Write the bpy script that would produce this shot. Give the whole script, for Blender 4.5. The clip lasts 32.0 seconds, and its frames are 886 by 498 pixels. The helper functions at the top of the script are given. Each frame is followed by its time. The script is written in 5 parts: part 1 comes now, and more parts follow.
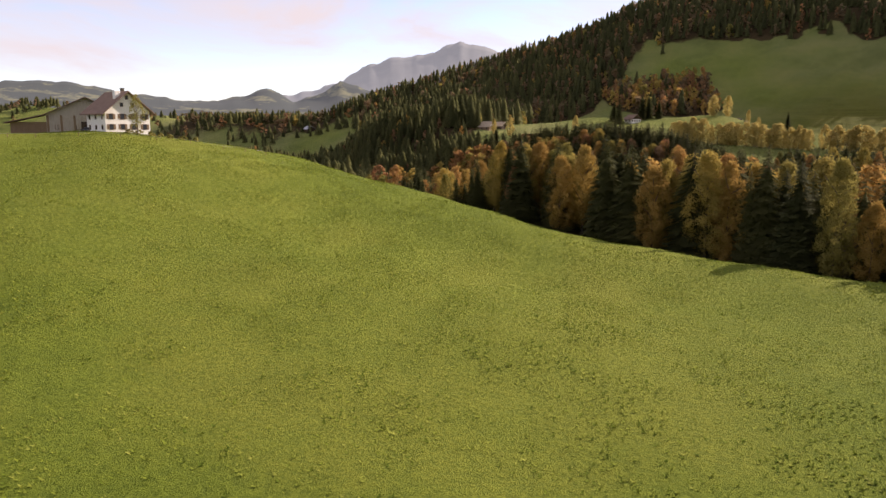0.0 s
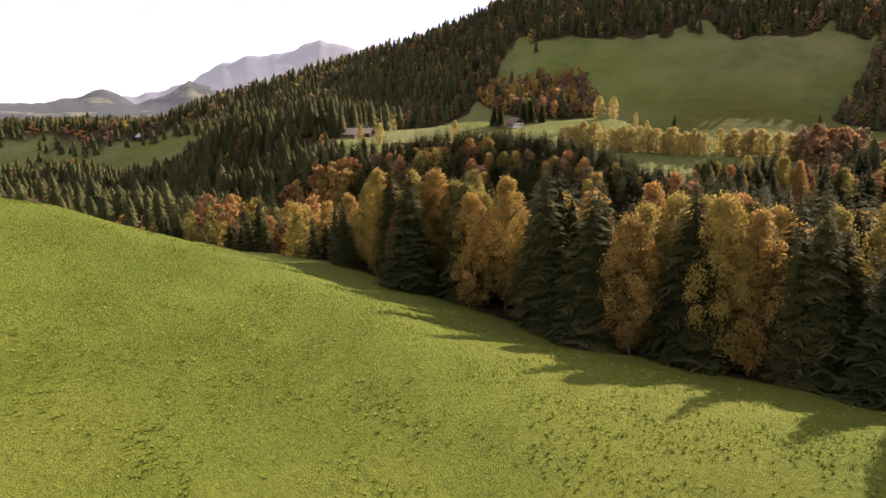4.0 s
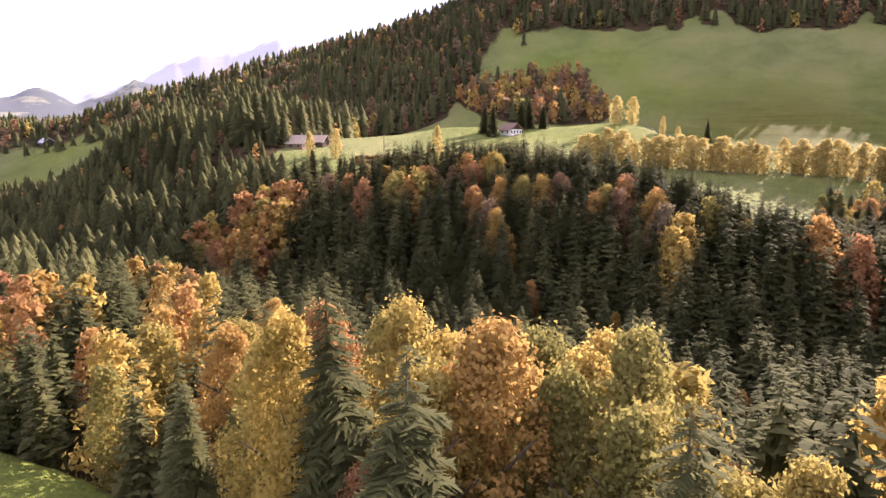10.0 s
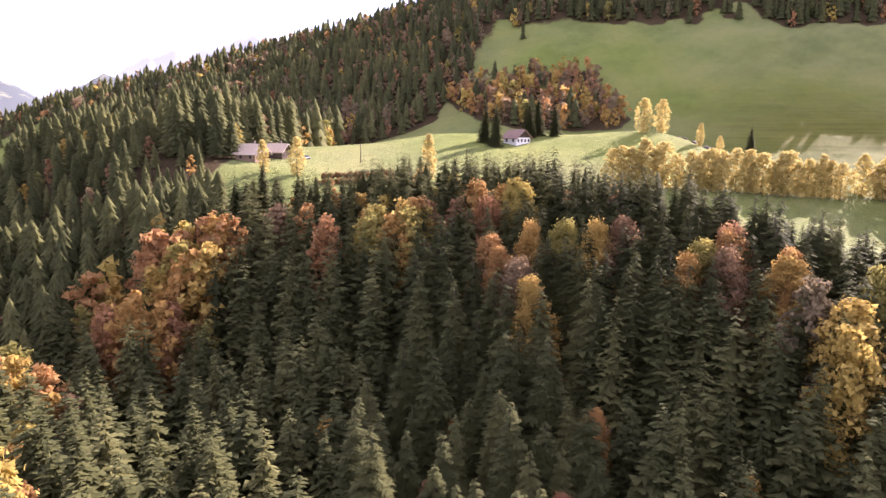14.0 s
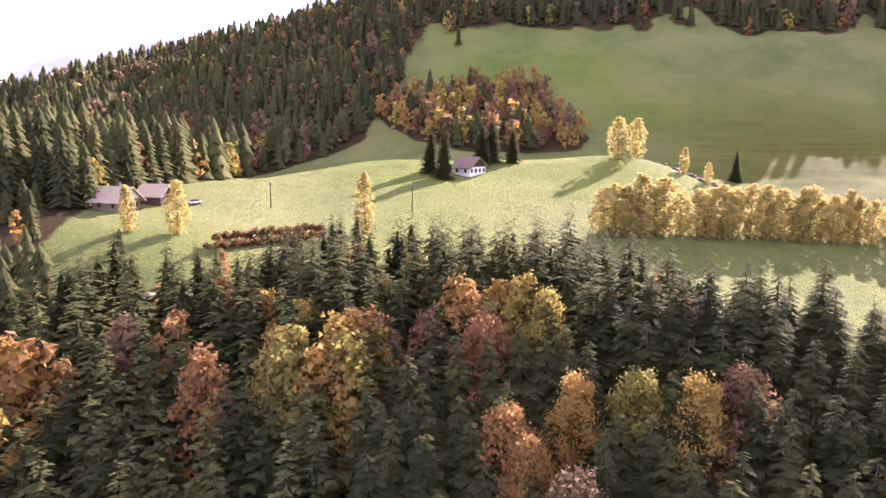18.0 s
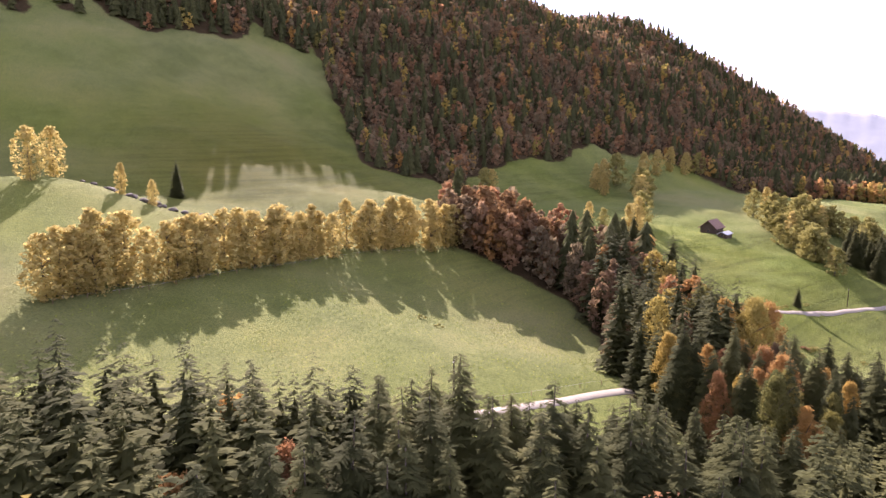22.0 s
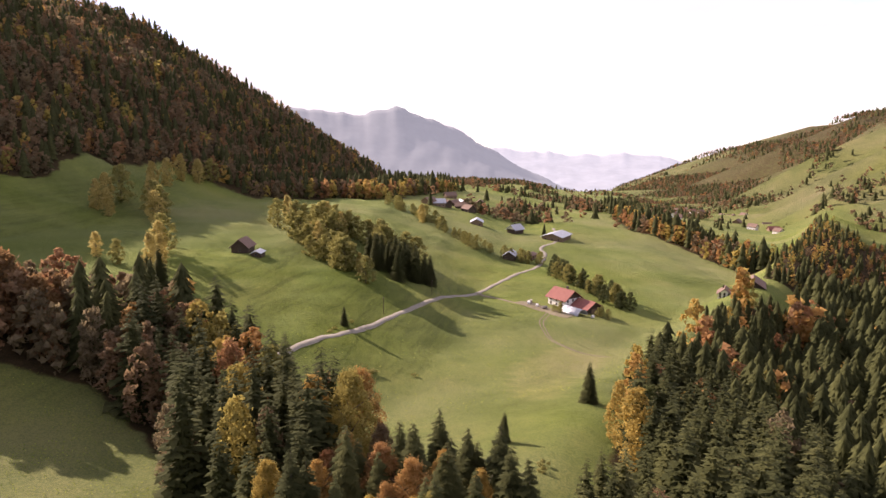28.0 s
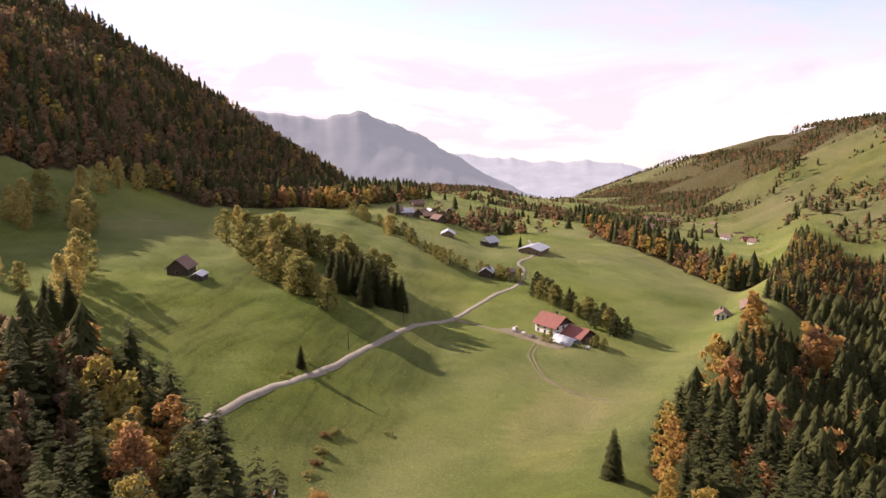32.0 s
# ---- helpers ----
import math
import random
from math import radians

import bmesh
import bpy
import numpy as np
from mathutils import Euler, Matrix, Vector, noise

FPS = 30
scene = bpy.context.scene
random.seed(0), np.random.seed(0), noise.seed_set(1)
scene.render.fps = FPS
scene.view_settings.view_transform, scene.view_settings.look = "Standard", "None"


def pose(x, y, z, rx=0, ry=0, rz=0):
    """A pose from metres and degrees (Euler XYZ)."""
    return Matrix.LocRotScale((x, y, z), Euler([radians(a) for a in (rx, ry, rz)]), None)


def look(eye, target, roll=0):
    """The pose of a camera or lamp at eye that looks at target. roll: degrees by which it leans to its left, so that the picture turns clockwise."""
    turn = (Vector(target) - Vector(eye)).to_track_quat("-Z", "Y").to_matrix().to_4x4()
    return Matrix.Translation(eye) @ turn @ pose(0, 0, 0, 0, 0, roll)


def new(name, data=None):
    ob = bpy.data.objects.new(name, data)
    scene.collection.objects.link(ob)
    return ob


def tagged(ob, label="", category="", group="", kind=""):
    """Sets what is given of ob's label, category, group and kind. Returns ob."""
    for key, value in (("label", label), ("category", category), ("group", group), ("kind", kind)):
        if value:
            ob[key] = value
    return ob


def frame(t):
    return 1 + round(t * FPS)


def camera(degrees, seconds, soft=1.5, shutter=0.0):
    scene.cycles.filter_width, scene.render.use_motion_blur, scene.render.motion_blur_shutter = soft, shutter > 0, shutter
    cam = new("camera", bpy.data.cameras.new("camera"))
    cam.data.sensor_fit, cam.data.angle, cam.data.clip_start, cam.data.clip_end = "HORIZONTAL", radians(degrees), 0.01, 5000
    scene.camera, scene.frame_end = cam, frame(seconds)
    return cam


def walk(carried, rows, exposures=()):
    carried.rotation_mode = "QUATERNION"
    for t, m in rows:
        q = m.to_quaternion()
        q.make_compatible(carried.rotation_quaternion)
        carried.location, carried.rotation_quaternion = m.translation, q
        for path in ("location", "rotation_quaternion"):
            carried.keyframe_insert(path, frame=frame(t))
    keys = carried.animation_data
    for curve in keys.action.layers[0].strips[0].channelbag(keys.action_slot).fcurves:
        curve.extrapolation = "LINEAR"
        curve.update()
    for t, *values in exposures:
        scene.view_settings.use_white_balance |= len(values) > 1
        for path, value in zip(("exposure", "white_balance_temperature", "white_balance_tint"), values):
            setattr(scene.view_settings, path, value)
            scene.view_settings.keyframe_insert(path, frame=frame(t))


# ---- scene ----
cam = camera(66.3, 32.0)
PATH = (
    (0.0, look((2.0, -9.0, 57.0), (9.74, 89.16, 39.55), 0.31)),
    (1.0, look((5.0, 10.5, 58.0), (15.80, 108.37, 40.53), 0.20)),
    (2.0, look((8.0, 30.0, 59.0), (22.76, 127.36, 41.56), 0.05)),
    (3.0, look((10.5, 49.5, 60.5), (30.09, 145.99, 43.04), -0.19)),
    (3.5, look((11.7, 59.0, 61.2), (35.22, 154.60, 43.66), -0.40)),
    (5.5, look((16.1, 95.4, 63.8), (45.67, 189.38, 46.81), 0.01)),
    (6.0, look((18.6, 104.1, 65.0), (48.20, 198.10, 47.99), -0.21)),
    (7.0, look((22.6, 123.1, 66.2), (52.36, 217.03, 49.12), -0.24)),
    (8.0, look((26.6, 141.6, 64.6), (56.91, 235.44, 47.64), -0.06)),
    (9.0, look((31.1, 159.9, 63.2), (62.19, 253.46, 46.40), 0.03)),
    (10.0, look((36.2, 179.0, 64.3), (67.82, 272.32, 47.28), -0.06)),
    (11.0, look((41.1, 197.5, 66.8), (73.42, 290.61, 49.80), 0.14)),
    (12.0, look((46.4, 214.8, 67.1), (79.07, 307.80, 50.08), 0.22)),
    (13.0, look((51.5, 232.5, 66.9), (84.75, 325.30, 49.88), 0.49)),
    (14.0, look((56.1, 249.7, 68.4), (90.20, 342.15, 51.21), 0.56)),
    (14.5, look((58.3, 258.2, 69.6), (92.86, 350.49, 52.40), 0.51)),
    (16.5, look((67.1, 291.1, 73.8), (103.21, 382.88, 57.12), 0.39)),
    (17.0, look((69.7, 299.3, 74.9), (107.03, 390.58, 58.28), 0.42)),
    (18.0, look((74.1, 314.2, 76.7), (118.65, 402.19, 60.38), 0.21)),
    (19.0, look((78.6, 328.5, 79.2), (134.29, 409.89, 62.72), 0.16)),
    (20.0, look((82.8, 338.4, 81.2), (153.52, 407.10, 64.14), 0.30)),
    (21.0, look((87.6, 346.2, 82.2), (173.23, 394.83, 65.11), 0.07)),
    (22.0, look((93.0, 352.5, 83.2), (188.15, 378.01, 66.12), 0.04)),
    (23.0, look((98.2, 357.1, 84.5), (196.52, 362.17, 67.07), -0.15)),
    (24.0, look((103.8, 359.9, 86.4), (201.58, 348.75, 68.44), -0.22)),
    (25.0, look((110.2, 361.3, 88.1), (205.60, 337.35, 70.01), -0.23)),
    (26.0, look((117.2, 361.6, 89.6), (209.66, 328.01, 71.57), -0.23)),
    (26.5, look((121.3, 361.3, 90.3), (212.52, 324.52, 72.34), -0.22)),
    (28.5, look((141.2, 356.7, 90.5), (229.65, 313.53, 72.79), 0.11)),
    (29.0, look((146.6, 355.2, 90.4), (234.57, 310.95, 72.70), 0.22)),
    (30.0, look((157.0, 351.5, 90.0), (244.19, 305.75, 72.53), 0.48)),
    (31.0, look((167.0, 347.7, 89.5), (253.81, 301.07, 72.37), 0.53)),
    (32.0, look((177.5, 343.9, 89.2), (264.08, 296.80, 72.28), 0.64)),
)
walk(cam, PATH, exposures=((0.0, 1.6, 6800, 26), (3.5, 1.9, 6700, 30), (6.0, 2.35, 6400, 36), (9.0, 2.85, 6200, 42), (13.0, 3.25, 6000, 44), (19.0, 3.25, 5850, 46), (21.0, 3.0, 5900, 44), (23.0, 2.5, 6100, 38), (26.0, 2.15, 6400, 34), (32.0, 1.75, 6500, 31)))

# ---- sky and sun ----
SUN_TURN, SUN_UP = radians(62), radians(26.5)


def make_sky():
    world = bpy.data.worlds.new("autumn_sky")
    scene.world = world
    world.use_nodes = True
    nt = world.node_tree
    nt.nodes.clear()
    out = nt.nodes.new("ShaderNodeOutputWorld")
    back = nt.nodes.new("ShaderNodeBackground")
    back.inputs["Strength"].default_value = 0.074
    sky = nt.nodes.new("ShaderNodeTexSky")
    sky.sky_type, sky.sun_disc = "NISHITA", False
    sky.sun_elevation, sky.sun_rotation = SUN_UP, SUN_TURN
    sky.air_density, sky.dust_density, sky.altitude = 1.0, 0.35, 2000
    # a thin bright veil of cloud all over, with drawn-out banks and bluer gaps
    co = nt.nodes.new("ShaderNodeTexCoord")
    mp = nt.nodes.new("ShaderNodeMapping")
    mp.inputs["Scale"].default_value = (1.3, 1.3, 4.6)
    mp.inputs["Location"].default_value = (0.35, 0.1, 0.0)
    nz = nt.nodes.new("ShaderNodeTexNoise")
    nz.inputs["Scale"].default_value, nz.inputs["Detail"].default_value, nz.inputs["Roughness"].default_value = 1.9, 7.0, 0.58
    nz.inputs["Distortion"].default_value = 0.5
    rp = nt.nodes.new("ShaderNodeValToRGB")
    for e, (pos, v) in zip(rp.color_ramp.elements, ((0.38, 0.22), (0.60, 0.95))):
        e.position, e.color = pos, (v, v, v, 1)
    mx = nt.nodes.new("ShaderNodeMixRGB")
    mx.inputs["Color2"].default_value = (3.7, 3.5, 3.48, 1)
    ln = nt.links.new
    ln(co.outputs["Generated"], mp.inputs["Vector"])
    ln(mp.outputs["Vector"], nz.inputs["Vector"])
    ln(nz.outputs["Fac"], rp.inputs["Fac"])
    ln(rp.outputs["Color"], mx.inputs["Fac"])
    ln(sky.outputs["Color"], mx.inputs["Color1"])
    ln(mx.outputs["Color"], back.inputs["Color"])
    ln(back.outputs["Background"], out.inputs["Surface"])


make_sky()
lamp = bpy.data.lights.new("sun", "SUN")
lamp.energy, lamp.angle, lamp.color = 2.7, radians(0.5), (1.0, 0.9, 0.74)
sun = new("sun", lamp)
toward = Vector((math.sin(SUN_TURN) * math.cos(SUN_UP), math.cos(SUN_TURN) * math.cos(SUN_UP), math.sin(SUN_UP)))
sun.matrix_world = look(Vector((0, 0, 400)) + toward * 100, Vector((0, 0, 400)))

# ---- materials ----
def shader(name, rough=0.8):
    m = bpy.data.materials.new(name)
    m.use_nodes = True
    b = m.node_tree.nodes["Principled BSDF"]
    b.inputs["Roughness"].default_value = rough
    b.inputs["Specular IOR Level"].default_value = 0.25
    return m, m.node_tree, b


def noise_node(nt, scale, detail=4.0, rough=0.55, stretch=None):
    co = nt.nodes.new("ShaderNodeTexCoord")
    n = nt.nodes.new("ShaderNodeTexNoise")
    n.inputs["Scale"].default_value, n.inputs["Detail"].default_value, n.inputs["Roughness"].default_value = scale, detail, rough
    if stretch:
        mp = nt.nodes.new("ShaderNodeMapping")
        mp.inputs["Scale"].default_value = stretch
        nt.links.new(co.outputs["Object"], mp.inputs["Vector"])
        nt.links.new(mp.outputs["Vector"], n.inputs["Vector"])
    else:
        nt.links.new(co.outputs["Object"], n.inputs["Vector"])
    return n.outputs["Fac"]


def ramp(nt, fac, *stops):
    r = nt.nodes.new("ShaderNodeValToRGB")
    e = r.color_ramp.elements
    while len(e) < len(stops):
        e.new(0.5)
    for k, (pos, col) in enumerate(stops):
        e[k].position, e[k].color = pos, (*col, 1)
    nt.links.new(fac, r.inputs["Fac"])
    return r.outputs["Color"]


def blend(nt, fac, a, b, how="MIX"):
    m = nt.nodes.new("ShaderNodeMixRGB")
    m.blend_type = how
    for socket, v in zip(("Fac", "Color1", "Color2"), (fac, a, b)):
        if isinstance(v, (int, float)):
            m.inputs[socket].default_value = v
        elif isinstance(v, tuple):
            m.inputs[socket].default_value = (*v, 1)
        else:
            nt.links.new(v, m.inputs[socket])
    return m.outputs["Color"]


def relief(nt, b, fac, strength, distance):
    n = nt.nodes.new("ShaderNodeBump")
    n.inputs["Strength"].default_value, n.inputs["Distance"].default_value = strength, distance
    nt.links.new(fac, n.inputs["Height"])
    nt.links.new(n.outputs["Normal"], b.inputs["Normal"])


def surface(name, dark, light, scale=1.0, rough=0.8, bump_m=0.02, metal=0.0, stretch=None, fine=12.0):
    """A plain material with stains at a large and grain at a fine scale."""
    m, nt, b = shader(name, rough)
    big, small = noise_node(nt, scale, 5, 0.6, stretch), noise_node(nt, scale * fine, 4, 0.6, stretch)
    c = ramp(nt, big, (0.3, dark), (0.7, light))
    c = blend(nt, 0.5, c, ramp(nt, small, (0.3, tuple(v * 0.7 for v in dark)), (0.7, tuple(min(1, v * 1.15) for v in light))))
    nt.links.new(c, b.inputs["Base Color"])
    b.inputs["Metallic"].default_value = metal
    relief(nt, b, small, 0.5, bump_m)
    return m


def ground_material():
    m, nt, b = shader("meadow_and_wood_floor", 0.9)
    huge, wide, mid = noise_node(nt, 0.006, 4), noise_node(nt, 0.03, 5, 0.6), noise_node(nt, 0.22, 6, 0.65)
    fine, blade = noise_node(nt, 1.6, 5, 0.7), noise_node(nt, 7.0, 3, 0.7)
    g = ramp(nt, wide, (0.3, (0.102, 0.143, 0.012)), (0.5, (0.149, 0.186, 0.013)), (0.72, (0.200, 0.217, 0.018)))
    g = blend(nt, 0.4, g, ramp(nt, mid, (0.3, (0.078, 0.117, 0.012)), (0.68, (0.212, 0.231, 0.020))))
    g = blend(nt, 0.4, g, ramp(nt, fine, (0.4, (0.018, 0.043, 0.007)), (0.57, (0.262, 0.270, 0.027))))
    g = blend(nt, 0.35, g, ramp(nt, blade, (0.36, (0.030, 0.055, 0.008)), (0.64, (0.274, 0.287, 0.041))))
    far = ramp(nt, huge, (0.4, (0.118, 0.143, 0.020)), (0.6, (0.197, 0.186, 0.036)))
    g = blend(nt, 0.25, g, far)
    g = blend(nt, 1.0, g, (0.92, 1.02, 1.2), "MULTIPLY")
    # grazed pastures are drier and yellower than the mown first meadow; along its edge the tone imitates hazy light
    dry = nt.nodes.new("ShaderNodeAttribute")
    dry.attribute_name = "dry"
    g = blend(nt, dry.outputs["Fac"], g, blend(nt, 1.0, g, (1.16, 1.02, 2.5), "MULTIPLY"))
    # cattle paths run level along the slopes, worn down to the soil; all tones below 1 also dim the sunlit ridge
    paths = noise_node(nt, 1.0, 3, 0.6, (0.022, 0.022, 1.1))
    worn = blend(nt, 1.0, g, ramp(nt, paths, (0.40, (0.4, 0.42, 0.28)), (0.5, (0.74, 0.74, 0.5)), (0.62, (0.88, 0.86, 0.58))), "MULTIPLY")
    steep = nt.nodes.new("ShaderNodeAttribute")
    steep.attribute_name = "steep"
    g = blend(nt, steep.outputs["Fac"], g, worn)
    # broad worn, mown and damp patches
    patch = noise_node(nt, 0.014, 6, 0.7)
    g = blend(nt, 0.75, g, blend(nt, 1.0, g, ramp(nt, patch, (0.38, (0.64, 0.72, 0.62)), (0.5, (0.95, 0.98, 0.95)), (0.62, (1.18, 1.1, 1.2))), "MULTIPLY"))
    # rough dulls the far slopes; on the ridge it paints in weaker sunlight
    for name, tone in (("rough", (0.72, 0.63, 0.8)), ("mown", (1.28, 1.16, 1.3))):
        at = nt.nodes.new("ShaderNodeAttribute")
        at.attribute_name = name
        g = blend(nt, at.outputs["Fac"], g, blend(nt, 1.0, g, tone, "MULTIPLY"))
    b.inputs["Specular IOR Level"].default_value = 0.03
    w = blend(nt, 0.5, ramp(nt, mid, (0.3, (0.022, 0.02, 0.01)), (0.7, (0.07, 0.05, 0.025))), ramp(nt, fine, (0.3, (0.02, 0.024, 0.01)), (0.7, (0.1, 0.06, 0.028))))
    at = nt.nodes.new("ShaderNodeAttribute")
    at.attribute_name = "litter"
    edge = nt.nodes.new("ShaderNodeMath")
    edge.operation = "ADD"
    nt.links.new(at.outputs["Fac"], edge.inputs[0])
    shift = nt.nodes.new("ShaderNodeMath")
    shift.operation = "MULTIPLY_ADD"
    nt.links.new(mid, shift.inputs[0])
    shift.inputs[1].default_value, shift.inputs[2].default_value = 0.6, -0.3
    nt.links.new(shift.outputs[0], edge.inputs[1])
    fac = ramp(nt, edge.outputs[0], (0.4, (0, 0, 0)), (0.6, (1, 1, 1)))
    nt.links.new(blend(nt, fac, g, w), b.inputs["Base Color"])
    grain = blend(nt, 0.45, fine, blade)
    relief(nt, b, blend(nt, steep.outputs["Fac"], blend(nt, 0.4, grain, mid), blend(nt, 0.6, grain, paths)), 1.0, 1.25)
    return m


def leaf_material(name, stops, per_object, glow=0.35):
    """Leaves or needles: colours run along the stops from tree to tree; light shines through them."""
    m, nt, b = shader(name, 0.9)
    b.inputs["Specular IOR Level"].default_value = 0.08
    if per_object:
        info = nt.nodes.new("ShaderNodeObjectInfo")
        pick = info.outputs["Color"]
    else:
        at = nt.nodes.new("ShaderNodeAttribute")
        at.attribute_name = "tint"
        pick = at.outputs["Fac"]
    c = ramp(nt, pick, *stops)
    grain = noise_node(nt, 0.9, 3, 0.6)
    c = blend(nt, 0.55, c, blend(nt, 1.0, c, ramp(nt, grain, (0.3, (0.45, 0.45, 0.4)), (0.7, (1.5, 1.45, 1.3))), "MULTIPLY"))
    nt.links.new(c, b.inputs["Base Color"])
    t = nt.nodes.new("ShaderNodeBsdfTranslucent")
    nt.links.new(c, t.inputs["Color"])
    mix = nt.nodes.new("ShaderNodeMixShader")
    mix.inputs[0].default_value = glow
    nt.links.new(b.outputs[0], mix.inputs[1])
    nt.links.new(t.outputs[0], mix.inputs[2])
    nt.links.new(mix.outputs[0], nt.nodes["Material Output"].inputs["Surface"])
    return m


NEEDLES = ((0.0, (0.068, 0.076, 0.031)), (0.45, (0.102, 0.109, 0.042)), (0.75, (0.14, 0.144, 0.055)), (1.0, (0.18, 0.178, 0.07)))
AUTUMN = ((0.0, (0.10, 0.11, 0.04)), (0.2, (0.24, 0.22, 0.065)), (0.38, (0.42, 0.32, 0.085)), (0.55, (0.41, 0.25, 0.08)),
          (0.72, (0.33, 0.175, 0.085)), (0.86, (0.24, 0.16, 0.09)), (1.0, (0.20, 0.158, 0.09)))
GROUND = ground_material()
SPRUCE_ONE, SPRUCE_MANY = leaf_material("spruce_needles", NEEDLES, True, 0.48), leaf_material("spruce_wood_needles", NEEDLES, False, 0.48)
LEAF_ONE, LEAF_MANY = leaf_material("autumn_leaves", AUTUMN, True, 0.52), leaf_material("autumn_wood_leaves", AUTUMN, False, 0.52)
BARK = surface("bark", (0.05, 0.04, 0.03), (0.16, 0.13, 0.10), 1.5, 0.95, 0.03, stretch=(1, 1, 0.2))
ROAD = surface("gravel_road", (0.18, 0.16, 0.118), (0.29, 0.26, 0.2), 0.35, 0.95, 0.02)
EARTH = surface("bare_earth_track", (0.12, 0.10, 0.06), (0.24, 0.2, 0.12), 0.5, 0.95, 0.03)
PLASTER = surface("white_plaster", (0.74, 0.71, 0.64), (0.86, 0.84, 0.78), 0.4, 0.9, 0.004)
TIMBER = surface("weathered_timber", (0.13, 0.085, 0.05), (0.30, 0.21, 0.13), 0.8, 0.9, 0.01, stretch=(6, 6, 0.6))
DARK_TIMBER = surface("dark_timber", (0.035, 0.025, 0.018), (0.10, 0.07, 0.045), 0.8, 0.9, 0.01, stretch=(6, 6, 0.6))
PALE_TIMBER = surface("silver_grey_timber", (0.28, 0.24, 0.19), (0.5, 0.45, 0.38), 0.8, 0.9, 0.01, stretch=(6, 6, 0.6))
ROOF_RED = surface("red_roof_tiles", (0.19, 0.07, 0.055), (0.30, 0.12, 0.09), 0.6, 0.8, 0.02)
ROOF_BROWN = surface("brown_roof_tiles", (0.13, 0.083, 0.06), (0.25, 0.165, 0.12), 0.6, 0.85, 0.02)
ROOF_GREY = surface("grey_sheet_roof", (0.32, 0.33, 0.34), (0.52, 0.53, 0.54), 0.4, 0.5, 0.01, 0.3)
GLASS = surface("dark_window_glass", (0.02, 0.022, 0.025), (0.05, 0.055, 0.06), 0.5, 0.12, 0.0)
# lightened tone imitates low sun glancing off the chalet roofs
ROOF_SUNLIT = surface("shingles_with_painted_sun", (0.29, 0.23, 0.16), (0.44, 0.36, 0.25), 0.5, 0.7, 0.02)
STONE = surface("pale_stone", (0.05, 0.043, 0.03), (0.125, 0.108, 0.08), 0.5, 0.9, 0.05)
METAL = surface("galvanised_steel", (0.3, 0.31, 0.32), (0.48, 0.49, 0.5), 2.0, 0.45, 0.0, 0.7)

# ---- the lie of the land ----
def smooth(v, a, b):
    """0 below a, 1 above b, with a soft rise between."""
    s = np.clip((np.asarray(v, float) - a) / (b - a), 0.0, 1.0)
    return s * s * (3 - 2 * s)


def bump(x, y, cx, cy, r, h):
    return h * np.exp(-((x - cx) ** 2 + (y - cy) ** 2) / (2 * r * r))


def ripple(x, y):
    """Gentle rolling relief at three scales."""
    return (np.sin(x * 0.031 + 1.3 * np.sin(y * 0.017)) * np.cos(y * 0.027 + 0.9 * np.sin(x * 0.013 + 2.0))
            + 0.45 * np.sin(x * 0.083 + y * 0.047 + 1.1) * np.sin(y * 0.071 - x * 0.029)
            + 0.2 * np.sin(x * 0.19 - y * 0.13) * np.sin(y * 0.21 + x * 0.07 + 0.5))


def ravine_side(x, y):
    """Metres across the wooded ravine, from the meadow's edge (0) to the northern rim (about 200)."""
    p = 0.732 * (x - 105) + 0.679 * (y - 170)
    return p + 0.5 * np.maximum(x - 300, 0.0) - 0.0003 * np.maximum(x - 300, 0.0) ** 2


def mountain_side(x, y):
    """Metres past the foot of the big mountain, and along it."""
    return 0.592 * x + 0.801 * y - 612, 0.801 * x - 0.592 * y


def crest(u):
    """How far behind its foot the mountain's crest runs."""
    return np.interp(u, (-640, -580, -402, -270, 0, 300, 558, 757, 838, 900, 960), (0, 26, 236, 306, 290, 312, 345, 325, 225, 60, 0))


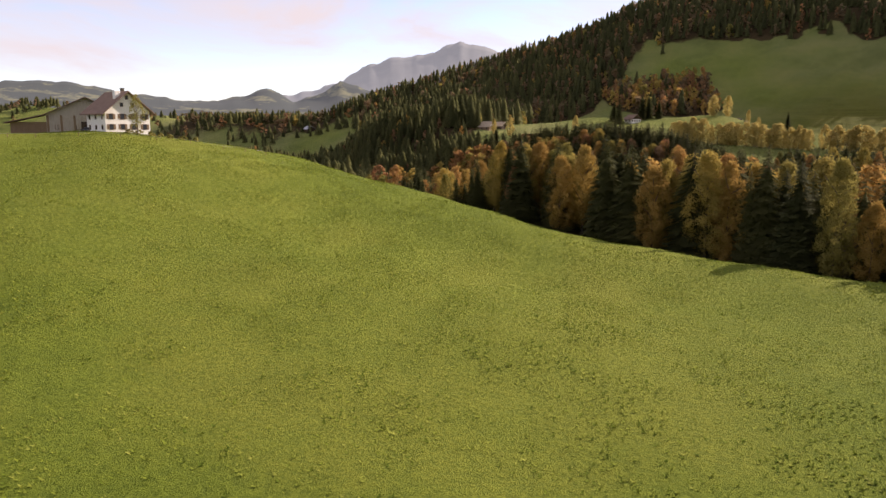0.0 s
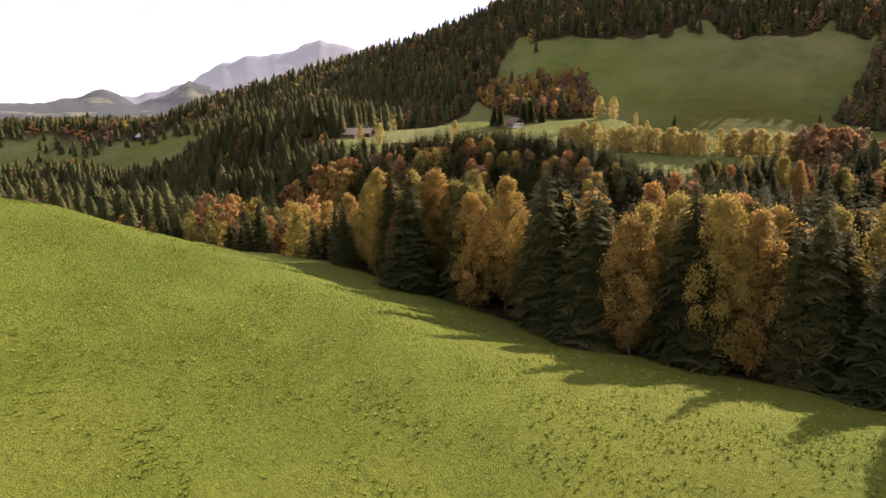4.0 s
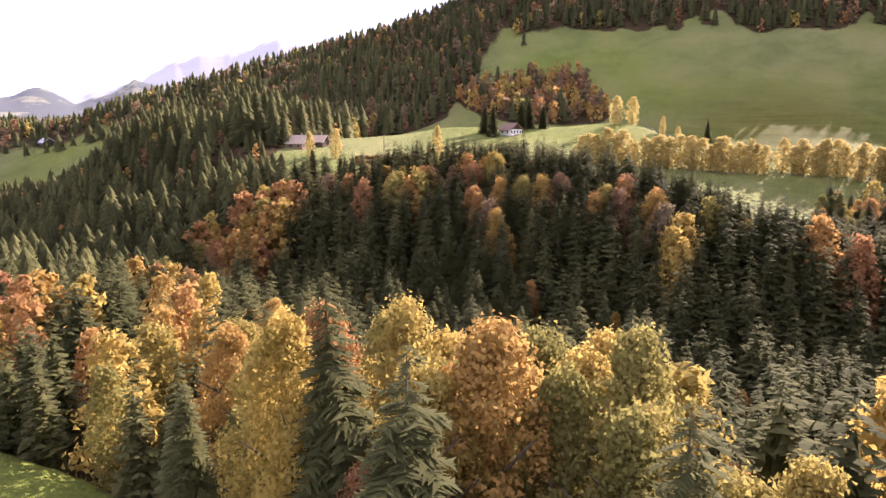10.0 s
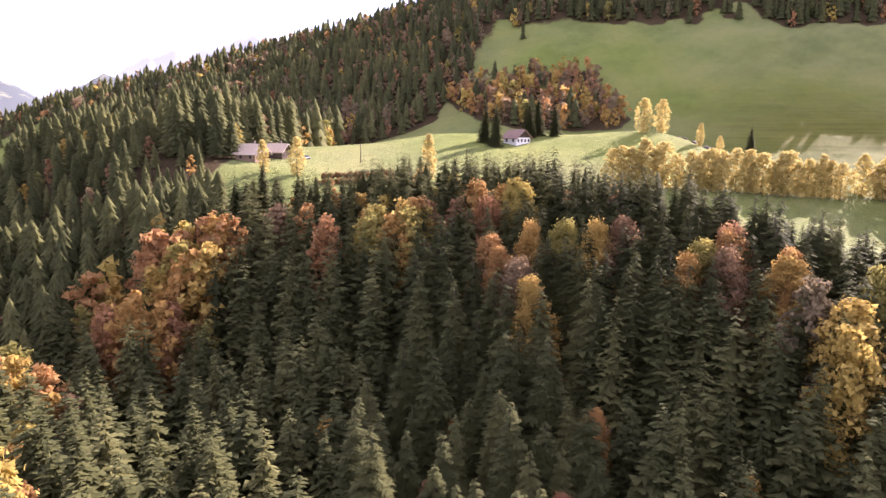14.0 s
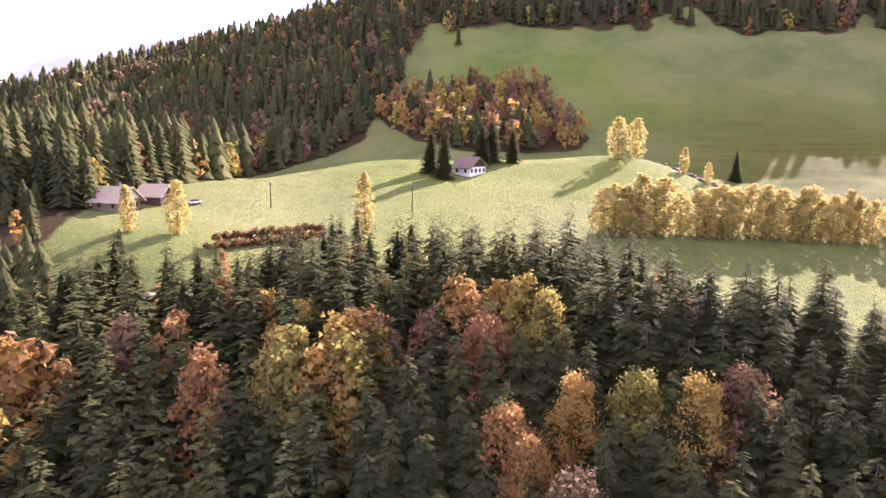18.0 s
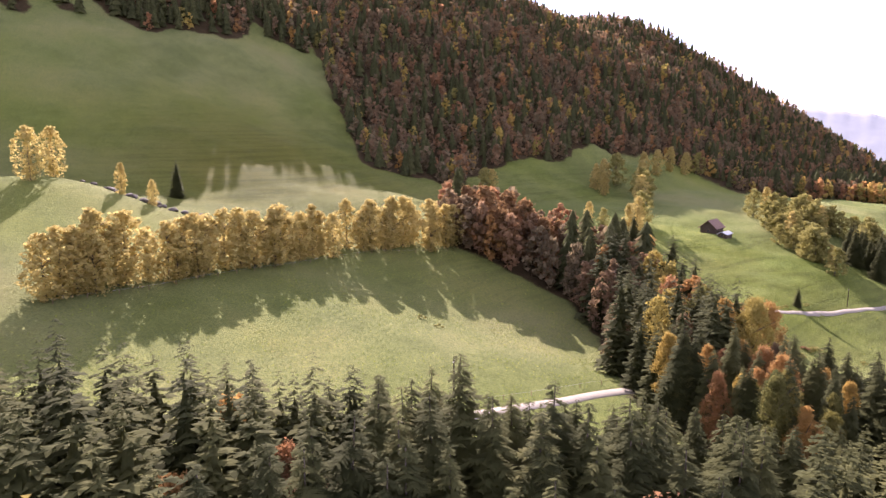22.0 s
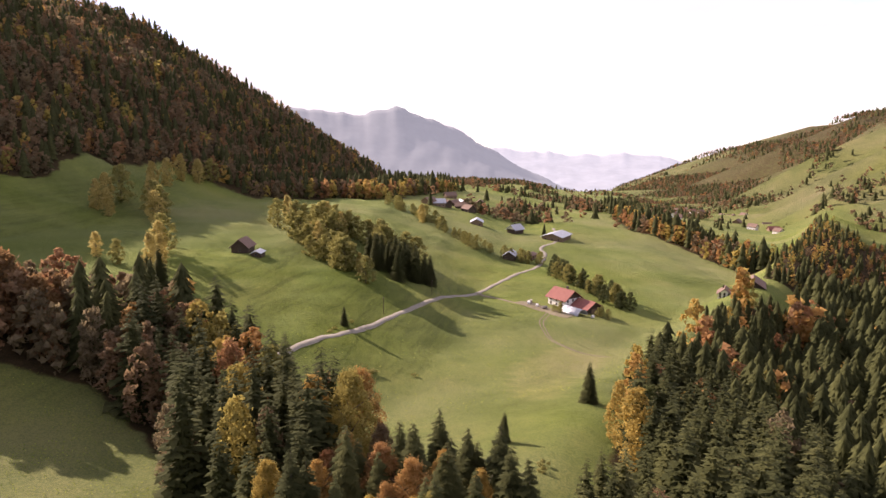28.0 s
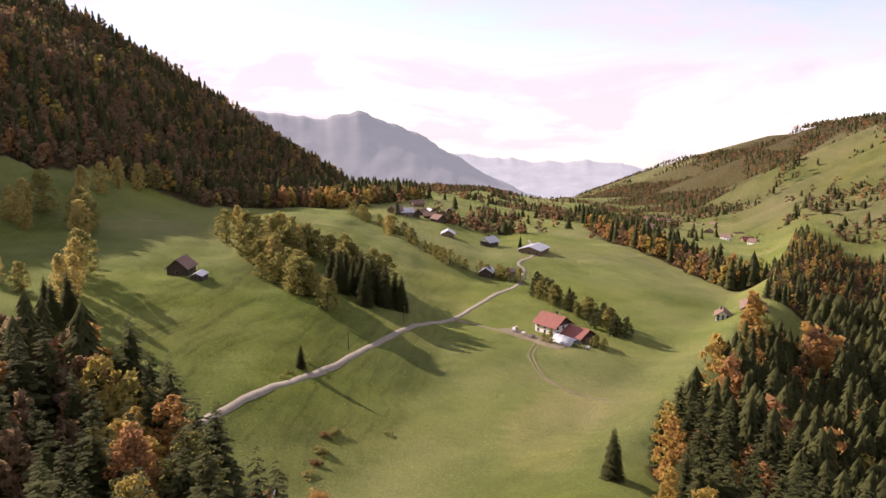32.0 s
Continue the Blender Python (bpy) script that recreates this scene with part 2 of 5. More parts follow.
def height(x, y):
    x, y = np.asarray(x, float), np.asarray(y, float)
    p = ravine_side(x, y)
    d, u = mountain_side(x, y)
    east = smooth(x, 235, 335)
    # the first meadow, its hill with the farmhouse, and the way down to the ravine
    hill = 26 + bump(x, y, -85, 205, 72, 27.6) + 0.02 * np.clip(-p, 0, 400) + 1.2 * ripple(x * 0.8, y * 0.8) + 0.4 * ripple(x * 3.1, y * 3.1) + 2.6 * np.exp(-(((p + 66) / 26) ** 2)) * smooth(x, -20, 40) - 5.0 * smooth(p, -64, -20)
    gorge = np.interp(p, (0, 36, 72, 100, 132, 156, 180, 215), (21, 13.5, 5, 2, 13, 24, 38, 43)) - 24 * smooth(x, 150, 330)
    low = hill * (1 - smooth(p, -6, 6)) + gorge * smooth(p, -6, 6)
    # terrace and eastern pasture
    terrace = 34 - 0.04 * (x - 258) + 0.12 * (np.minimum(y, 560) - 396) - 0.02 * np.maximum(y - 560, 0) + 0.7 * ripple(x, y)
    pasture = np.interp(d, (-900, -600, -351, -243, -195, -160, -93, -28, 20), (-70, -45, -12, 4, 7, 17, 35, 41, 46)) + 1.4 * ripple(x * 1.3, y * 1.3)
    shelf = terrace * (1 - east) + pasture * east
    z = low * (1 - smooth(p, 150, 212)) + shelf * smooth(p, 150, 212)
    # the mountain
    top = crest(u + 40 * np.sin(d * 0.01))
    up = 0.5 * (d + top - np.sqrt((d - top) ** 2 + 900)) - 0.5 * np.maximum(d - top - 60, 0)
    up = np.where(top > 1, up, np.minimum(d, 0))
    steep = (0.65 - 0.17 * (1 - smooth(u, -420, -200)) + 0.13 * smooth(u, 520, 740)) * np.where(up > 0, np.sqrt(up ** 2 + 400) - 20, 0)
    gentle = np.interp(up, (0, 25, 70, 300, 600), (0, 6, 25, 166, 350))
    middle = smooth(u, -290, -200) * (1 - smooth(u, 90, 300))
    rise = (steep * (1 - middle) + gentle * middle) * smooth(top, 0, 60)
    z = z + 11 * smooth(d, -160, -30) * smooth(u, -265, -185) * (1 - smooth(u, 30, 110))
    z = z * 1.0 + rise + (3.5 * ripple(x * 0.6, y * 0.6) + 2 * ripple(x * 1.7, y * 1.7)) * smooth(d, 0, 80) + bump(x, y, 384, 522, 50, 6) + bump(x, y, 274, 532, 24, 10) - bump(x, y, -60, 645, 48, 15)
    z = z - 46 * smooth(-x, -20, 110) * smooth(y, 440, 620) * (1 - smooth(d, -90, 40)) * (1 - smooth(y, 900, 1300))
    # the valley falls away to the east, the far side climbs again
    out = np.maximum(x - 620, 0)
    z = z - 0.085 * np.minimum(out, 2600) * (1 - smooth(d, 0, 150) * (1 - smooth(x, 850, 1100)))
    s = -0.47 * (x - 300) - 0.88 * (y - 60)
    far = np.maximum(s - 260, 0)
    along = 0.88 * (x - 300) - 0.47 * (y - 60)
    side = smooth(along, -250, 250)
    z = z + side * (0.30 * 0.5 * (far + 560 - np.sqrt((far - 560) ** 2 + 14000)) - 0.3 * 9 + 9 * ripple(x * 0.22, y * 0.22) * smooth(s, 250, 500))
    # cattle have worn level steps into the steeper pastures
    steps = smooth(d, -190, -150) * (1 - smooth(d, 60, 130)) * smooth(x, 300, 350) * (1 - smooth(x, 640, 760))
    z = z + steps * (0.45 * np.sin(z * 1.45 + 1.5 * ripple(x * 0.9, y * 0.9)) * (0.6 + 0.4 * ripple(x * 0.5, y * 0.5)) + 0.5 * ripple(x * 2.6, y * 2.6))
    # hills to the north-west
    back = np.maximum(y - 900 + 0.3 * x, 0) * (1 - smooth(x, 100, 400))
    z = z + 0.03 * np.minimum(back, 1500) + 10 * ripple(x * 0.2, y * 0.2) * smooth(back, 0, 300)
    z = z - 0.13 * np.maximum(x - 1900, 0)
    z = z + bump(x, y, -830, 1080, 150, 66)
    return z


def far_wood_field(x, y):
    """Above 0 where woods cover the slopes across the valley and behind the farmhouse."""
    s = -0.47 * (x - 300) - 0.88 * (y - 60)
    f = 0.8 * ripple(x * 0.33 + 40, y * 0.33) + 0.5 * ripple(x * 0.9, y * 0.9 + 11) + 0.0009 * np.clip(s - 500, 0, 800)
    north = (y > 760) & (x < 150)
    east = (x > 700) & (s <= 190) & (y < 400)
    d, u = mountain_side(x, y)
    south = f + 0.2 + 1.25 * smooth(x, 1060, 1260) + 2.0 * smooth(x, 1800, 2100) - 0.45 * (1 - smooth(x, 960, 1100)) + bump(x, y, 735, -700, 70, 1.4) - bump(x, y, 985, -560, 75, 3.0)
    f = np.where(north, f - 0.2 + bump(x, y, -830, 1080, 190, 0.7), np.where(east, f - 0.35, south))
    return np.where(north | east & ((d < -60) | (u > 930)) | (s > 190) & (x > 380), f, -9.0)


# ---- helpers of the place ----
def mesh_from(name, verts, faces, material, tint=None, smooth_it=False):
    """A mesh from vertex and triangle arrays; tint gives one value a face."""
    verts, faces = np.asarray(verts, np.float32), np.asarray(faces, np.int32)
    me = bpy.data.meshes.new(name)
    me.vertices.add(len(verts))
    me.vertices.foreach_set("co", verts.ravel())
    n = faces.shape[1]
    me.loops.add(faces.size)
    me.loops.foreach_set("vertex_index", faces.ravel())
    me.polygons.add(len(faces))
    me.polygons.foreach_set("loop_start", np.arange(0, faces.size, n, dtype=np.int32))
    if smooth_it:
        me.polygons.foreach_set("use_smooth", np.ones(len(faces), bool))
    if tint is not None:
        me.attributes.new("tint", "FLOAT", "FACE").data.foreach_set("value", np.asarray(tint, np.float32))
    me.materials.append(material)
    me.update(calc_edges=True)
    return me


def part(name, bm, material, parent, label=""):
    me = bpy.data.meshes.new(name)
    bm.to_mesh(me)
    bm.free()
    me.materials.append(material)
    ob = new(name, me)
    ob.parent = parent
    return tagged(ob, label)


def box(bm, x0, x1, y0, y1, z0, z1, bevel=0.0):
    made = bmesh.ops.create_cube(bm, size=1.0, matrix=Matrix.LocRotScale(((x0 + x1) / 2, (y0 + y1) / 2, (z0 + z1) / 2), None, (x1 - x0, y1 - y0, z1 - z0)))
    if bevel:
        edges = list({e for v in made["verts"] for e in v.link_edges})
        bmesh.ops.bevel(bm, geom=edges, offset=bevel, segments=1, affect="EDGES")
    return bm


def z_at(x, y):
    return float(height(x, y))


# ---- the ground ----
def spread(a, b, step, reach_a, reach_b):
    """Even steps from a to b, then ever wider ones out to the reach on both sides."""
    mid = list(np.arange(a, b + step, step))
    lo, hi, w = [], [], step
    while (lo[-1] if lo else a) > reach_a:
        w *= 1.22
        lo.append((lo[-1] if lo else a) - w)
    w = step
    while (hi[-1] if hi else mid[-1]) < reach_b:
        w *= 1.22
        hi.append((hi[-1] if hi else mid[-1]) + w)
    return np.array(lo[::-1] + mid + hi)


def near_line(x, y, *pts):
    """Distance to a line of points, and how far along it."""
    best, along, run = np.full(np.shape(x), 1e9), np.zeros(np.shape(x)), 0.0
    for (ax, ay), (bx, by) in zip(pts, pts[1:]):
        dx, dy = bx - ax, by - ay
        n = math.hypot(dx, dy)
        s = np.clip(((x - ax) * dx + (y - ay) * dy) / n**2, 0, 1)
        r = np.hypot(x - ax - s * dx, y - ay - s * dy)
        along = np.where(r < best, run + s * n, along)
        best = np.minimum(best, r)
        run += n
    return best, along


def inside(x, y, *pts):
    hit = np.zeros(np.shape(x), bool)
    for (ax, ay), (bx, by) in zip(pts, pts[1:] + pts[:1]):
        if ay != by:
            hit ^= ((ay > y) != (by > y)) & (x < (bx - ax) * (y - ay) / (by - ay) + ax)
    return hit


def woods(x, y):
    """Where woods stand (0 to 1) and their share of conifers."""
    x, y = np.asarray(x, float), np.asarray(y, float)
    p = ravine_side(x, y)
    d, u = mountain_side(x, y)
    j = 6 * ripple(x * 2.1, y * 2.1)
    w, con = np.zeros(np.shape(x)), np.full(np.shape(x), 0.8)
    rim = np.interp(x, (60, 100, 150, 175, 215, 345, 380), (180, 197, 194, 178, 166, 166, 176))
    ravine = (p > np.interp(x, (-60, 0, 20, 30, 40, 52, 70, 110), (6, 4, 0, -8, -18, -21, -29, -34)) + 0.3 * j) & (p < rim + j) & (x < 425) & (x > -500) & (np.hypot(x - 406, y - 46) > 44)
    ravine &= near_line(x, y, (20, 500), (60, 478), (96, 453), (130, 432), (165, 408), (198, 382), (224, 360))[0] > 4.5
    w[ravine] = 1
    left = (x < 60) & (p > 150) & (x > -500) | inside(x, y, (40, 480), (60, 500), (84, 552), (146, 668), (205, 672), (228, 712), (-300, 1100), (-500, 900), (-500, 500))
    left &= (((x + 98) / 62) ** 2 + ((y - 822) / 48) ** 2 > 1) & ((y < 800) | (d > 20)) & ~inside(x, y, (-140, 850), (-45, 810), (-20, 735), (-50, 692), (-100, 735), (-150, 800))
    left &= d < crest(u) + 60
    w[left] = 1
    high = (d > 192 + 3 * j + 15 * ripple(x * 0.8 + 7, y * 0.8)) & (u > -300) & (u < 900) & (d < crest(u) + 60)
    high |= (u < -232 + j) & (d > 50) & (u > -620) & (d < crest(u) + 60)
    w[high] = 1
    con[high] = 0.7
    patch = inside(x, y, (224, 640), (236, 612), (262, 602), (290, 590), (308, 604), (322, 676), (266, 698), (222, 702))
    w[patch], con[patch] = 1, 0.12
    low = np.interp(u, (55, 110, 214, 353, 400, 500, 800), (42, 24, 60, 58, 14, -55, -75))
    right = (u > 54 + 0.38 * np.clip(d - 20, 0, 150) + 0.5 * j) & (d > low + j) & (u < 880) & (d < crest(u) + 60)
    w[right], con[right] = 1, 0.32
    strip, run = near_line(x, y, (352, 404), (334, 352), (305, 341), (270, 338), (232, 334), (212, 322))
    band = strip < np.interp(run, (0, 30, 80, 110, 150, 170), (19, 20, 19, 17, 16, 14)) + 0.4 * j
    w[band] = 1
    con[band] = np.where(run[band] < 40, 0.1, 0.62)
    down = near_line(x, y, (490, -80), (640, -118), (900, -290), (1400, -640))[0] < 22 + j
    down |= (p < 176) & (p > -30) & (x >= 425) & (x < 700) & (y > -290) & (np.hypot(x - 406, y - 46) > 44)
    w[down], con[down] = 1, 0.8
    return w, con


GRID = {}


def ground_z(x, y):
    """Height of the ground's own sheet."""
    xs, ys, Z = GRID["x"], GRID["y"], GRID["z"]
    i, j = int(np.searchsorted(xs, x)) - 1, int(np.searchsorted(ys, y)) - 1
    a, b = (x - xs[i]) / (xs[i + 1] - xs[i]), (y - ys[j]) / (ys[j + 1] - ys[j])
    return float((Z[j, i] * (1 - a) + Z[j, i + 1] * a) * (1 - b) + (Z[j + 1, i] * (1 - a) + Z[j + 1, i + 1] * a) * b)


def make_ground():
    xs, ys = spread(-200, 620, 3.4, -4200, 4700), spread(-110, 720, 3.4, -4300, 4300)
    X, Y = np.meshgrid(xs, ys)
    Z = height(X, Y)
    nx, ny = len(xs), len(ys)
    GRID.update(x=xs, y=ys, z=Z)
    i = np.arange(nx * ny).reshape(ny, nx)
    faces = np.stack([i[:-1, :-1], i[:-1, 1:], i[1:, 1:], i[1:, :-1]], -1).reshape(-1, 4)
    me = mesh_from("ground", np.stack([X, Y, Z], -1).reshape(-1, 3), faces, GROUND, smooth_it=True)
    w, _ = woods(X, Y)
    w = np.maximum(w, 0.55 * (far_wood_field(X, Y) > 0.15) * (X < 2300))
    for _ in range(2):
        q = np.pad(w, 1, mode="edge")
        w = (q[:-2, 1:-1] + q[2:, 1:-1] + q[1:-1, :-2] + q[1:-1, 2:] + 2 * w) / 6
    me.attributes.new("litter", "FLOAT", "POINT").data.foreach_set("value", w.ravel().astype(np.float32))
    p = ravine_side(X, Y)
    # dry fades out round (372, 505) to tone down the sunlit ridge
    dry = np.maximum(smooth(p, -90, 150), smooth(X, 330, 480)) * np.clip(0.75 + 0.3 * ripple(X * 0.7 + 90, Y * 0.7), 0.2, 1.0) * (1 - bump(X, Y, 372, 505, 62, 0.9))
    me.attributes.new("dry", "FLOAT", "POINT").data.foreach_set("value", dry.ravel().astype(np.float32))
    gy, gx = np.gradient(Z, ys, xs)
    steep = smooth(np.hypot(gx, gy), 0.12, 0.32) * np.maximum(bump(X, Y, 366, 498, 58, 0.5), bump(X, Y, 440, 330, 120, 0.6))
    me.attributes.new("steep", "FLOAT", "POINT").data.foreach_set("value", steep.ravel().astype(np.float32))
    across = -0.47 * (X - 300) - 0.88 * (Y - 60)
    # the bump darkens the ridge's colour in place of half-light
    me.attributes.new("rough", "FLOAT", "POINT").data.foreach_set("value", np.maximum(smooth(across, 120, 380), bump(X, Y, 372, 505, 62, 1.0)).ravel().astype(np.float32))
    mown = inside(X, Y, (337, 236), (346, 222), (356, 200), (340, 190), (316, 221), (292, 246), (306, 254)) * 1.0
    me.attributes.new("mown", "FLOAT", "POINT").data.foreach_set("value", mown.ravel().astype(np.float32))
    tagged(new("ground", me), "rolling green alpine pasture with dark leaf litter under woods", "ground", kind="structure")


make_ground()


def draped(name, pts, width, lift, material, label, category="road"):
    """A strip of road laid along a smooth line of points."""
    pts = [Vector((*q, 0)) for q in pts]
    line = []
    for k in range(len(pts) - 1):
        a, b, c, d = pts[max(k - 1, 0)], pts[k], pts[k + 1], pts[min(k + 2, len(pts) - 1)]
        n = max(2, int((c - b).length / 2.0))
        for s in range(n):
            t = s / n
            line.append(0.5 * (2 * b + (c - a) * t + (2 * a - 5 * b + 4 * c - d) * t * t + (3 * b - a - 3 * c + d) * t**3))
    line.append(pts[-1])
    verts, faces = [], []
    for k, q in enumerate(line):
        way = (line[min(k + 1, len(line) - 1)] - line[max(k - 1, 0)]).normalized()
        side = Vector((-way.y, way.x, 0))
        for s in (-1.0, -0.9, 0.0, 0.9, 1.0):
            v = q + side * s * width / 2 * (1 + 0.05 * math.sin(k * 0.7 + s))
            z = ground_z(v.x, v.y) + (lift if abs(s) < 1 else -0.12)
            verts.append((v.x, v.y, z))
    for k in range(len(line) - 1):
        for s in range(4):
            a = k * 5 + s
            faces.append((a, a + 1, a + 6, a + 5))
    return tagged(new(name, mesh_from(name, verts, faces, material)), label, category, kind="structure")


draped("road", ((290, 344), (318, 334), (340, 322), (352, 310), (380, 277), (411, 242), (432, 214), (448, 190), (466, 165), (484, 143), (503, 116), (530, 92), (556, 78), (590, 40), (640, 10)),
       2.8, 0.11, ROAD, "pale gravel farm road winding over the pasture")
draped("road", ((20, 500), (60, 478), (96, 453), (130, 432), (165, 408), (198, 382), (224, 360), (246, 342), (270, 338), (290, 344)), 3.3, 0.11, ROAD, "pale gravel road along the rim of the ravine")
draped("road", ((448, 190), (432, 186), (414, 180), (404, 176)), 2.6, 0.11, EARTH, "short earthen drive to the farm")
for off in (-0.8, 0.8):
    draped("road", [(px + off, py + off * 0.6) for px, py in ((404, 174), (397, 180), (388, 189), (377, 195), (364, 199), (350, 197), (339, 190))], 0.55, 0.12, EARTH, "worn wheel rut of a tractor track through the grass")


# ---- trees ----
def spruce_near(rng, whorls=29, dense=13, pairs=3):
    """Many thin drooping fronds with side twigs; height 1."""
    v, f = [], []
    lean = [rng.uniform(0.8, 1.2) for _ in range(7)]
    for k in range(whorls):
        level = 0.05 + 0.93 * (k / (whorls - 1)) ** 0.95
        n = max(6, int(dense * (1 - level) ** 0.6) + 4)
        for b in range(n):
            h = min(0.985, level + rng.uniform(-0.022, 0.022))
            a = 2 * math.pi * (b + rng.uniform(-0.5, 0.5)) / n + k * 1.7
            L = (0.2 * (1 - h) ** 0.66 + 0.004) * rng.uniform(0.62, 1.08) * lean[int(a * 1.1) % 7]
            ca, sa, base = math.cos(a), math.sin(a), len(v)
            drop, up = rng.uniform(0.25, 0.6) * L, 0.05 * L

            def at(r, q, z):
                v.append((ca * r - sa * q, sa * r + ca * q, h + z))

            # the spine
            w = 0.055 * L
            at(0, w, up), at(0, -w, up), at(L, 0, -drop), at(0.6 * L, 0, -0.4 * drop - 0.16 * L)
            f += [(base, base + 1, base + 2), (base, base + 2, base + 3)]
            for t in range(pairs):
                s = 0.2 + 0.62 * (t + rng.uniform(0.0, 0.7)) / pairs
                reach = (0.46 - 0.22 * s) * L * rng.uniform(0.8, 1.35)
                for side in (-1, 1):
                    j, z = len(v), up - (drop + up) * s
                    at((s - 0.42 / pairs) * L, 0, z + 0.02 * L), at((s + 0.55 / pairs) * L, 0, z - 0.03 * L), at(s * L + 0.7 * reach, side * reach, z - rng.uniform(0.1, 0.55) * reach)
                    f.append((j, j + 1, j + 2))
    # the dense inner branches
    tiers, around = 9, 5
    for k in range(tiers):
        h = 0.05 + 0.68 * k / tiers
        r, apex = 0.085 * (1 - h) ** 0.8, len(v)
        v.append((0, 0, min(0.95, h + 1.7 / tiers)))
        for q in range(2 * around):
            a = k * 0.8 + math.pi * q / around
            reach = r * (rng.uniform(0.9, 1.3) if q % 2 else rng.uniform(0.35, 0.6))
            v.append((reach * math.cos(a), reach * math.sin(a), h - 0.025 * rng.random() * (q % 2)))
        f += [(apex, apex + 1 + q, apex + 1 + (q + 1) % (2 * around)) for q in range(2 * around)]
    return np.array(v), np.array(f)


def spruce_far(rng, layers, spikes):
    v, f = [], []
    for k in range(layers):
        h = 0.05 + 0.90 * k / layers
        r, top = 0.205 * (1 - h) ** 0.7 + 0.008, min(1.0, h + 1.9 / layers)
        apex = len(v)
        v.append((0, 0, top))
        turn = rng.uniform(0, 6.3)
        for s in range(2 * spikes):
            a = turn + math.pi * s / spikes
            q = r * (rng.uniform(0.8, 1.25) if s % 2 else rng.uniform(0.32, 0.6))
            v.append((q * math.cos(a), q * math.sin(a), h + (-0.02 if s % 2 else 0.03) * rng.uniform(0.3, 1.6)))
        for s in range(2 * spikes):
            f.append((apex, apex + 1 + s, apex + 1 + (s + 1) % (2 * spikes)))
    return np.array(v), np.array(f)


def leafy(rng, count, size, low=0.22, wide=0.30, lobes=9, single=False):
    """Leaf sprays on the outer shells of many small boughs, set round an uneven egg-shaped crown; height 1."""
    boughs = []
    squeeze = [rng.uniform(0.78, 1.12) for _ in range(5)]
    full = rng.uniform(0.62, 0.85)
    for k in range(lobes):
        u = ((k + 0.5) / lobes) ** 0.92
        ring = math.sin(math.pi * min(0.985, u ** full * 0.9 + 0.06)) ** 0.7
        a = k * 2.4 + rng.uniform(-0.5, 0.5)
        r = wide * rng.uniform(0.26, 0.40) * (1.25 if lobes < 12 else 1.0) * (1.0 - 0.35 * u)
        away = max(0.0, wide * ring * squeeze[int(a * 0.8) % 5] * (rng.uniform(0.82, 1.08) if k % 4 else rng.uniform(0.1, 0.5)) - 0.75 * r)
        h = low + (0.98 - low) * u - 0.6 * r * u
        boughs.append((away * math.cos(a), away * math.sin(a), h, r, math.cos(a), math.sin(a)))
    v, f = [], []
    for k in range(count):
        cx, cy, cz, r, ox, oy = boughs[rng.randrange(lobes)]
        n = Vector((rng.gauss(0.55 * ox, 0.9), rng.gauss(0.55 * oy, 0.9), rng.gauss(0.35, 0.9))).normalized()
        q = Vector((cx, cy, cz)) + Vector((n.x, n.y, n.z * 0.9)) * r * (rng.uniform(0.7, 1.1) if rng.random() < 0.6 else rng.uniform(0.2, 1.6))
        q.z = min(q.z, 1.02)
        tilt = (n + Vector((rng.gauss(0, 0.5), rng.gauss(0, 0.5), rng.gauss(0, 0.5)))).normalized()
        e1 = tilt.orthogonal().normalized()
        e1.rotate(Matrix.Rotation(rng.uniform(0, 6.3), 3, tilt))
        e2 = tilt.cross(e1)
        s, b = size * rng.uniform(0.6, 1.4), len(v)
        if single:
            v += [tuple(q + e1 * s), tuple(q + e2 * s * 0.8 - e1 * 0.3 * s), tuple(q - e2 * s * 0.8 - e1 * 0.4 * s + tilt * s * 0.4)]
            f.append((b, b + 1, b + 2))
            continue
        v += [tuple(q + e1 * s + tilt * s * 0.2), tuple(q + e2 * s * 0.75 - tilt * s * 0.15), tuple(q - e1 * s + tilt * s * 0.2), tuple(q - e2 * s * 0.75 - tilt * s * 0.15)]
        f += [(b, b + 1, b + 2), (b, b + 2, b + 3)]
    return np.array(v), np.array(f)


def stem(rng, limbs, reach, width):
    """A tapered trunk with a few limbs; height 1."""
    v, f = [], []

    def tube(a, b, ra, rb):
        way = (b - a).normalized()
        e1 = way.orthogonal().normalized()
        e2, base = way.cross(e1), len(v)
        for c, r in ((a, ra), (b, rb)):
            for s in range(6):
                t = 2 * math.pi * s / 6
                v.append(tuple(c + (e1 * math.cos(t) + e2 * math.sin(t)) * r))
        for s in range(6):
            n = (s + 1) % 6
            f.extend([(base + s, base + n, base + 6 + n), (base + s, base + 6 + n, base + 6 + s)])

    spine = [Vector((0, 0, -0.05))]
    for k in range(1, 5):
        spine.append(Vector((rng.gauss(0, 0.004), rng.gauss(0, 0.004), reach * k / 4)))
    for k in range(4):
        tube(spine[k], spine[k + 1], width * (1 - k * 0.23), width * (1 - (k + 1) * 0.23))
    for k in range(limbs):
        a = k * 2.4 + rng.uniform(-0.4, 0.4)
        h = reach * rng.uniform(0.35, 0.95)
        tip = Vector((math.cos(a) * 0.17, math.sin(a) * 0.17, h + rng.uniform(0.1, 0.22)))
        tube(Vector((0, 0, h)), tip, width * 0.4, width * 0.1)
    return np.array(v), np.array(f)


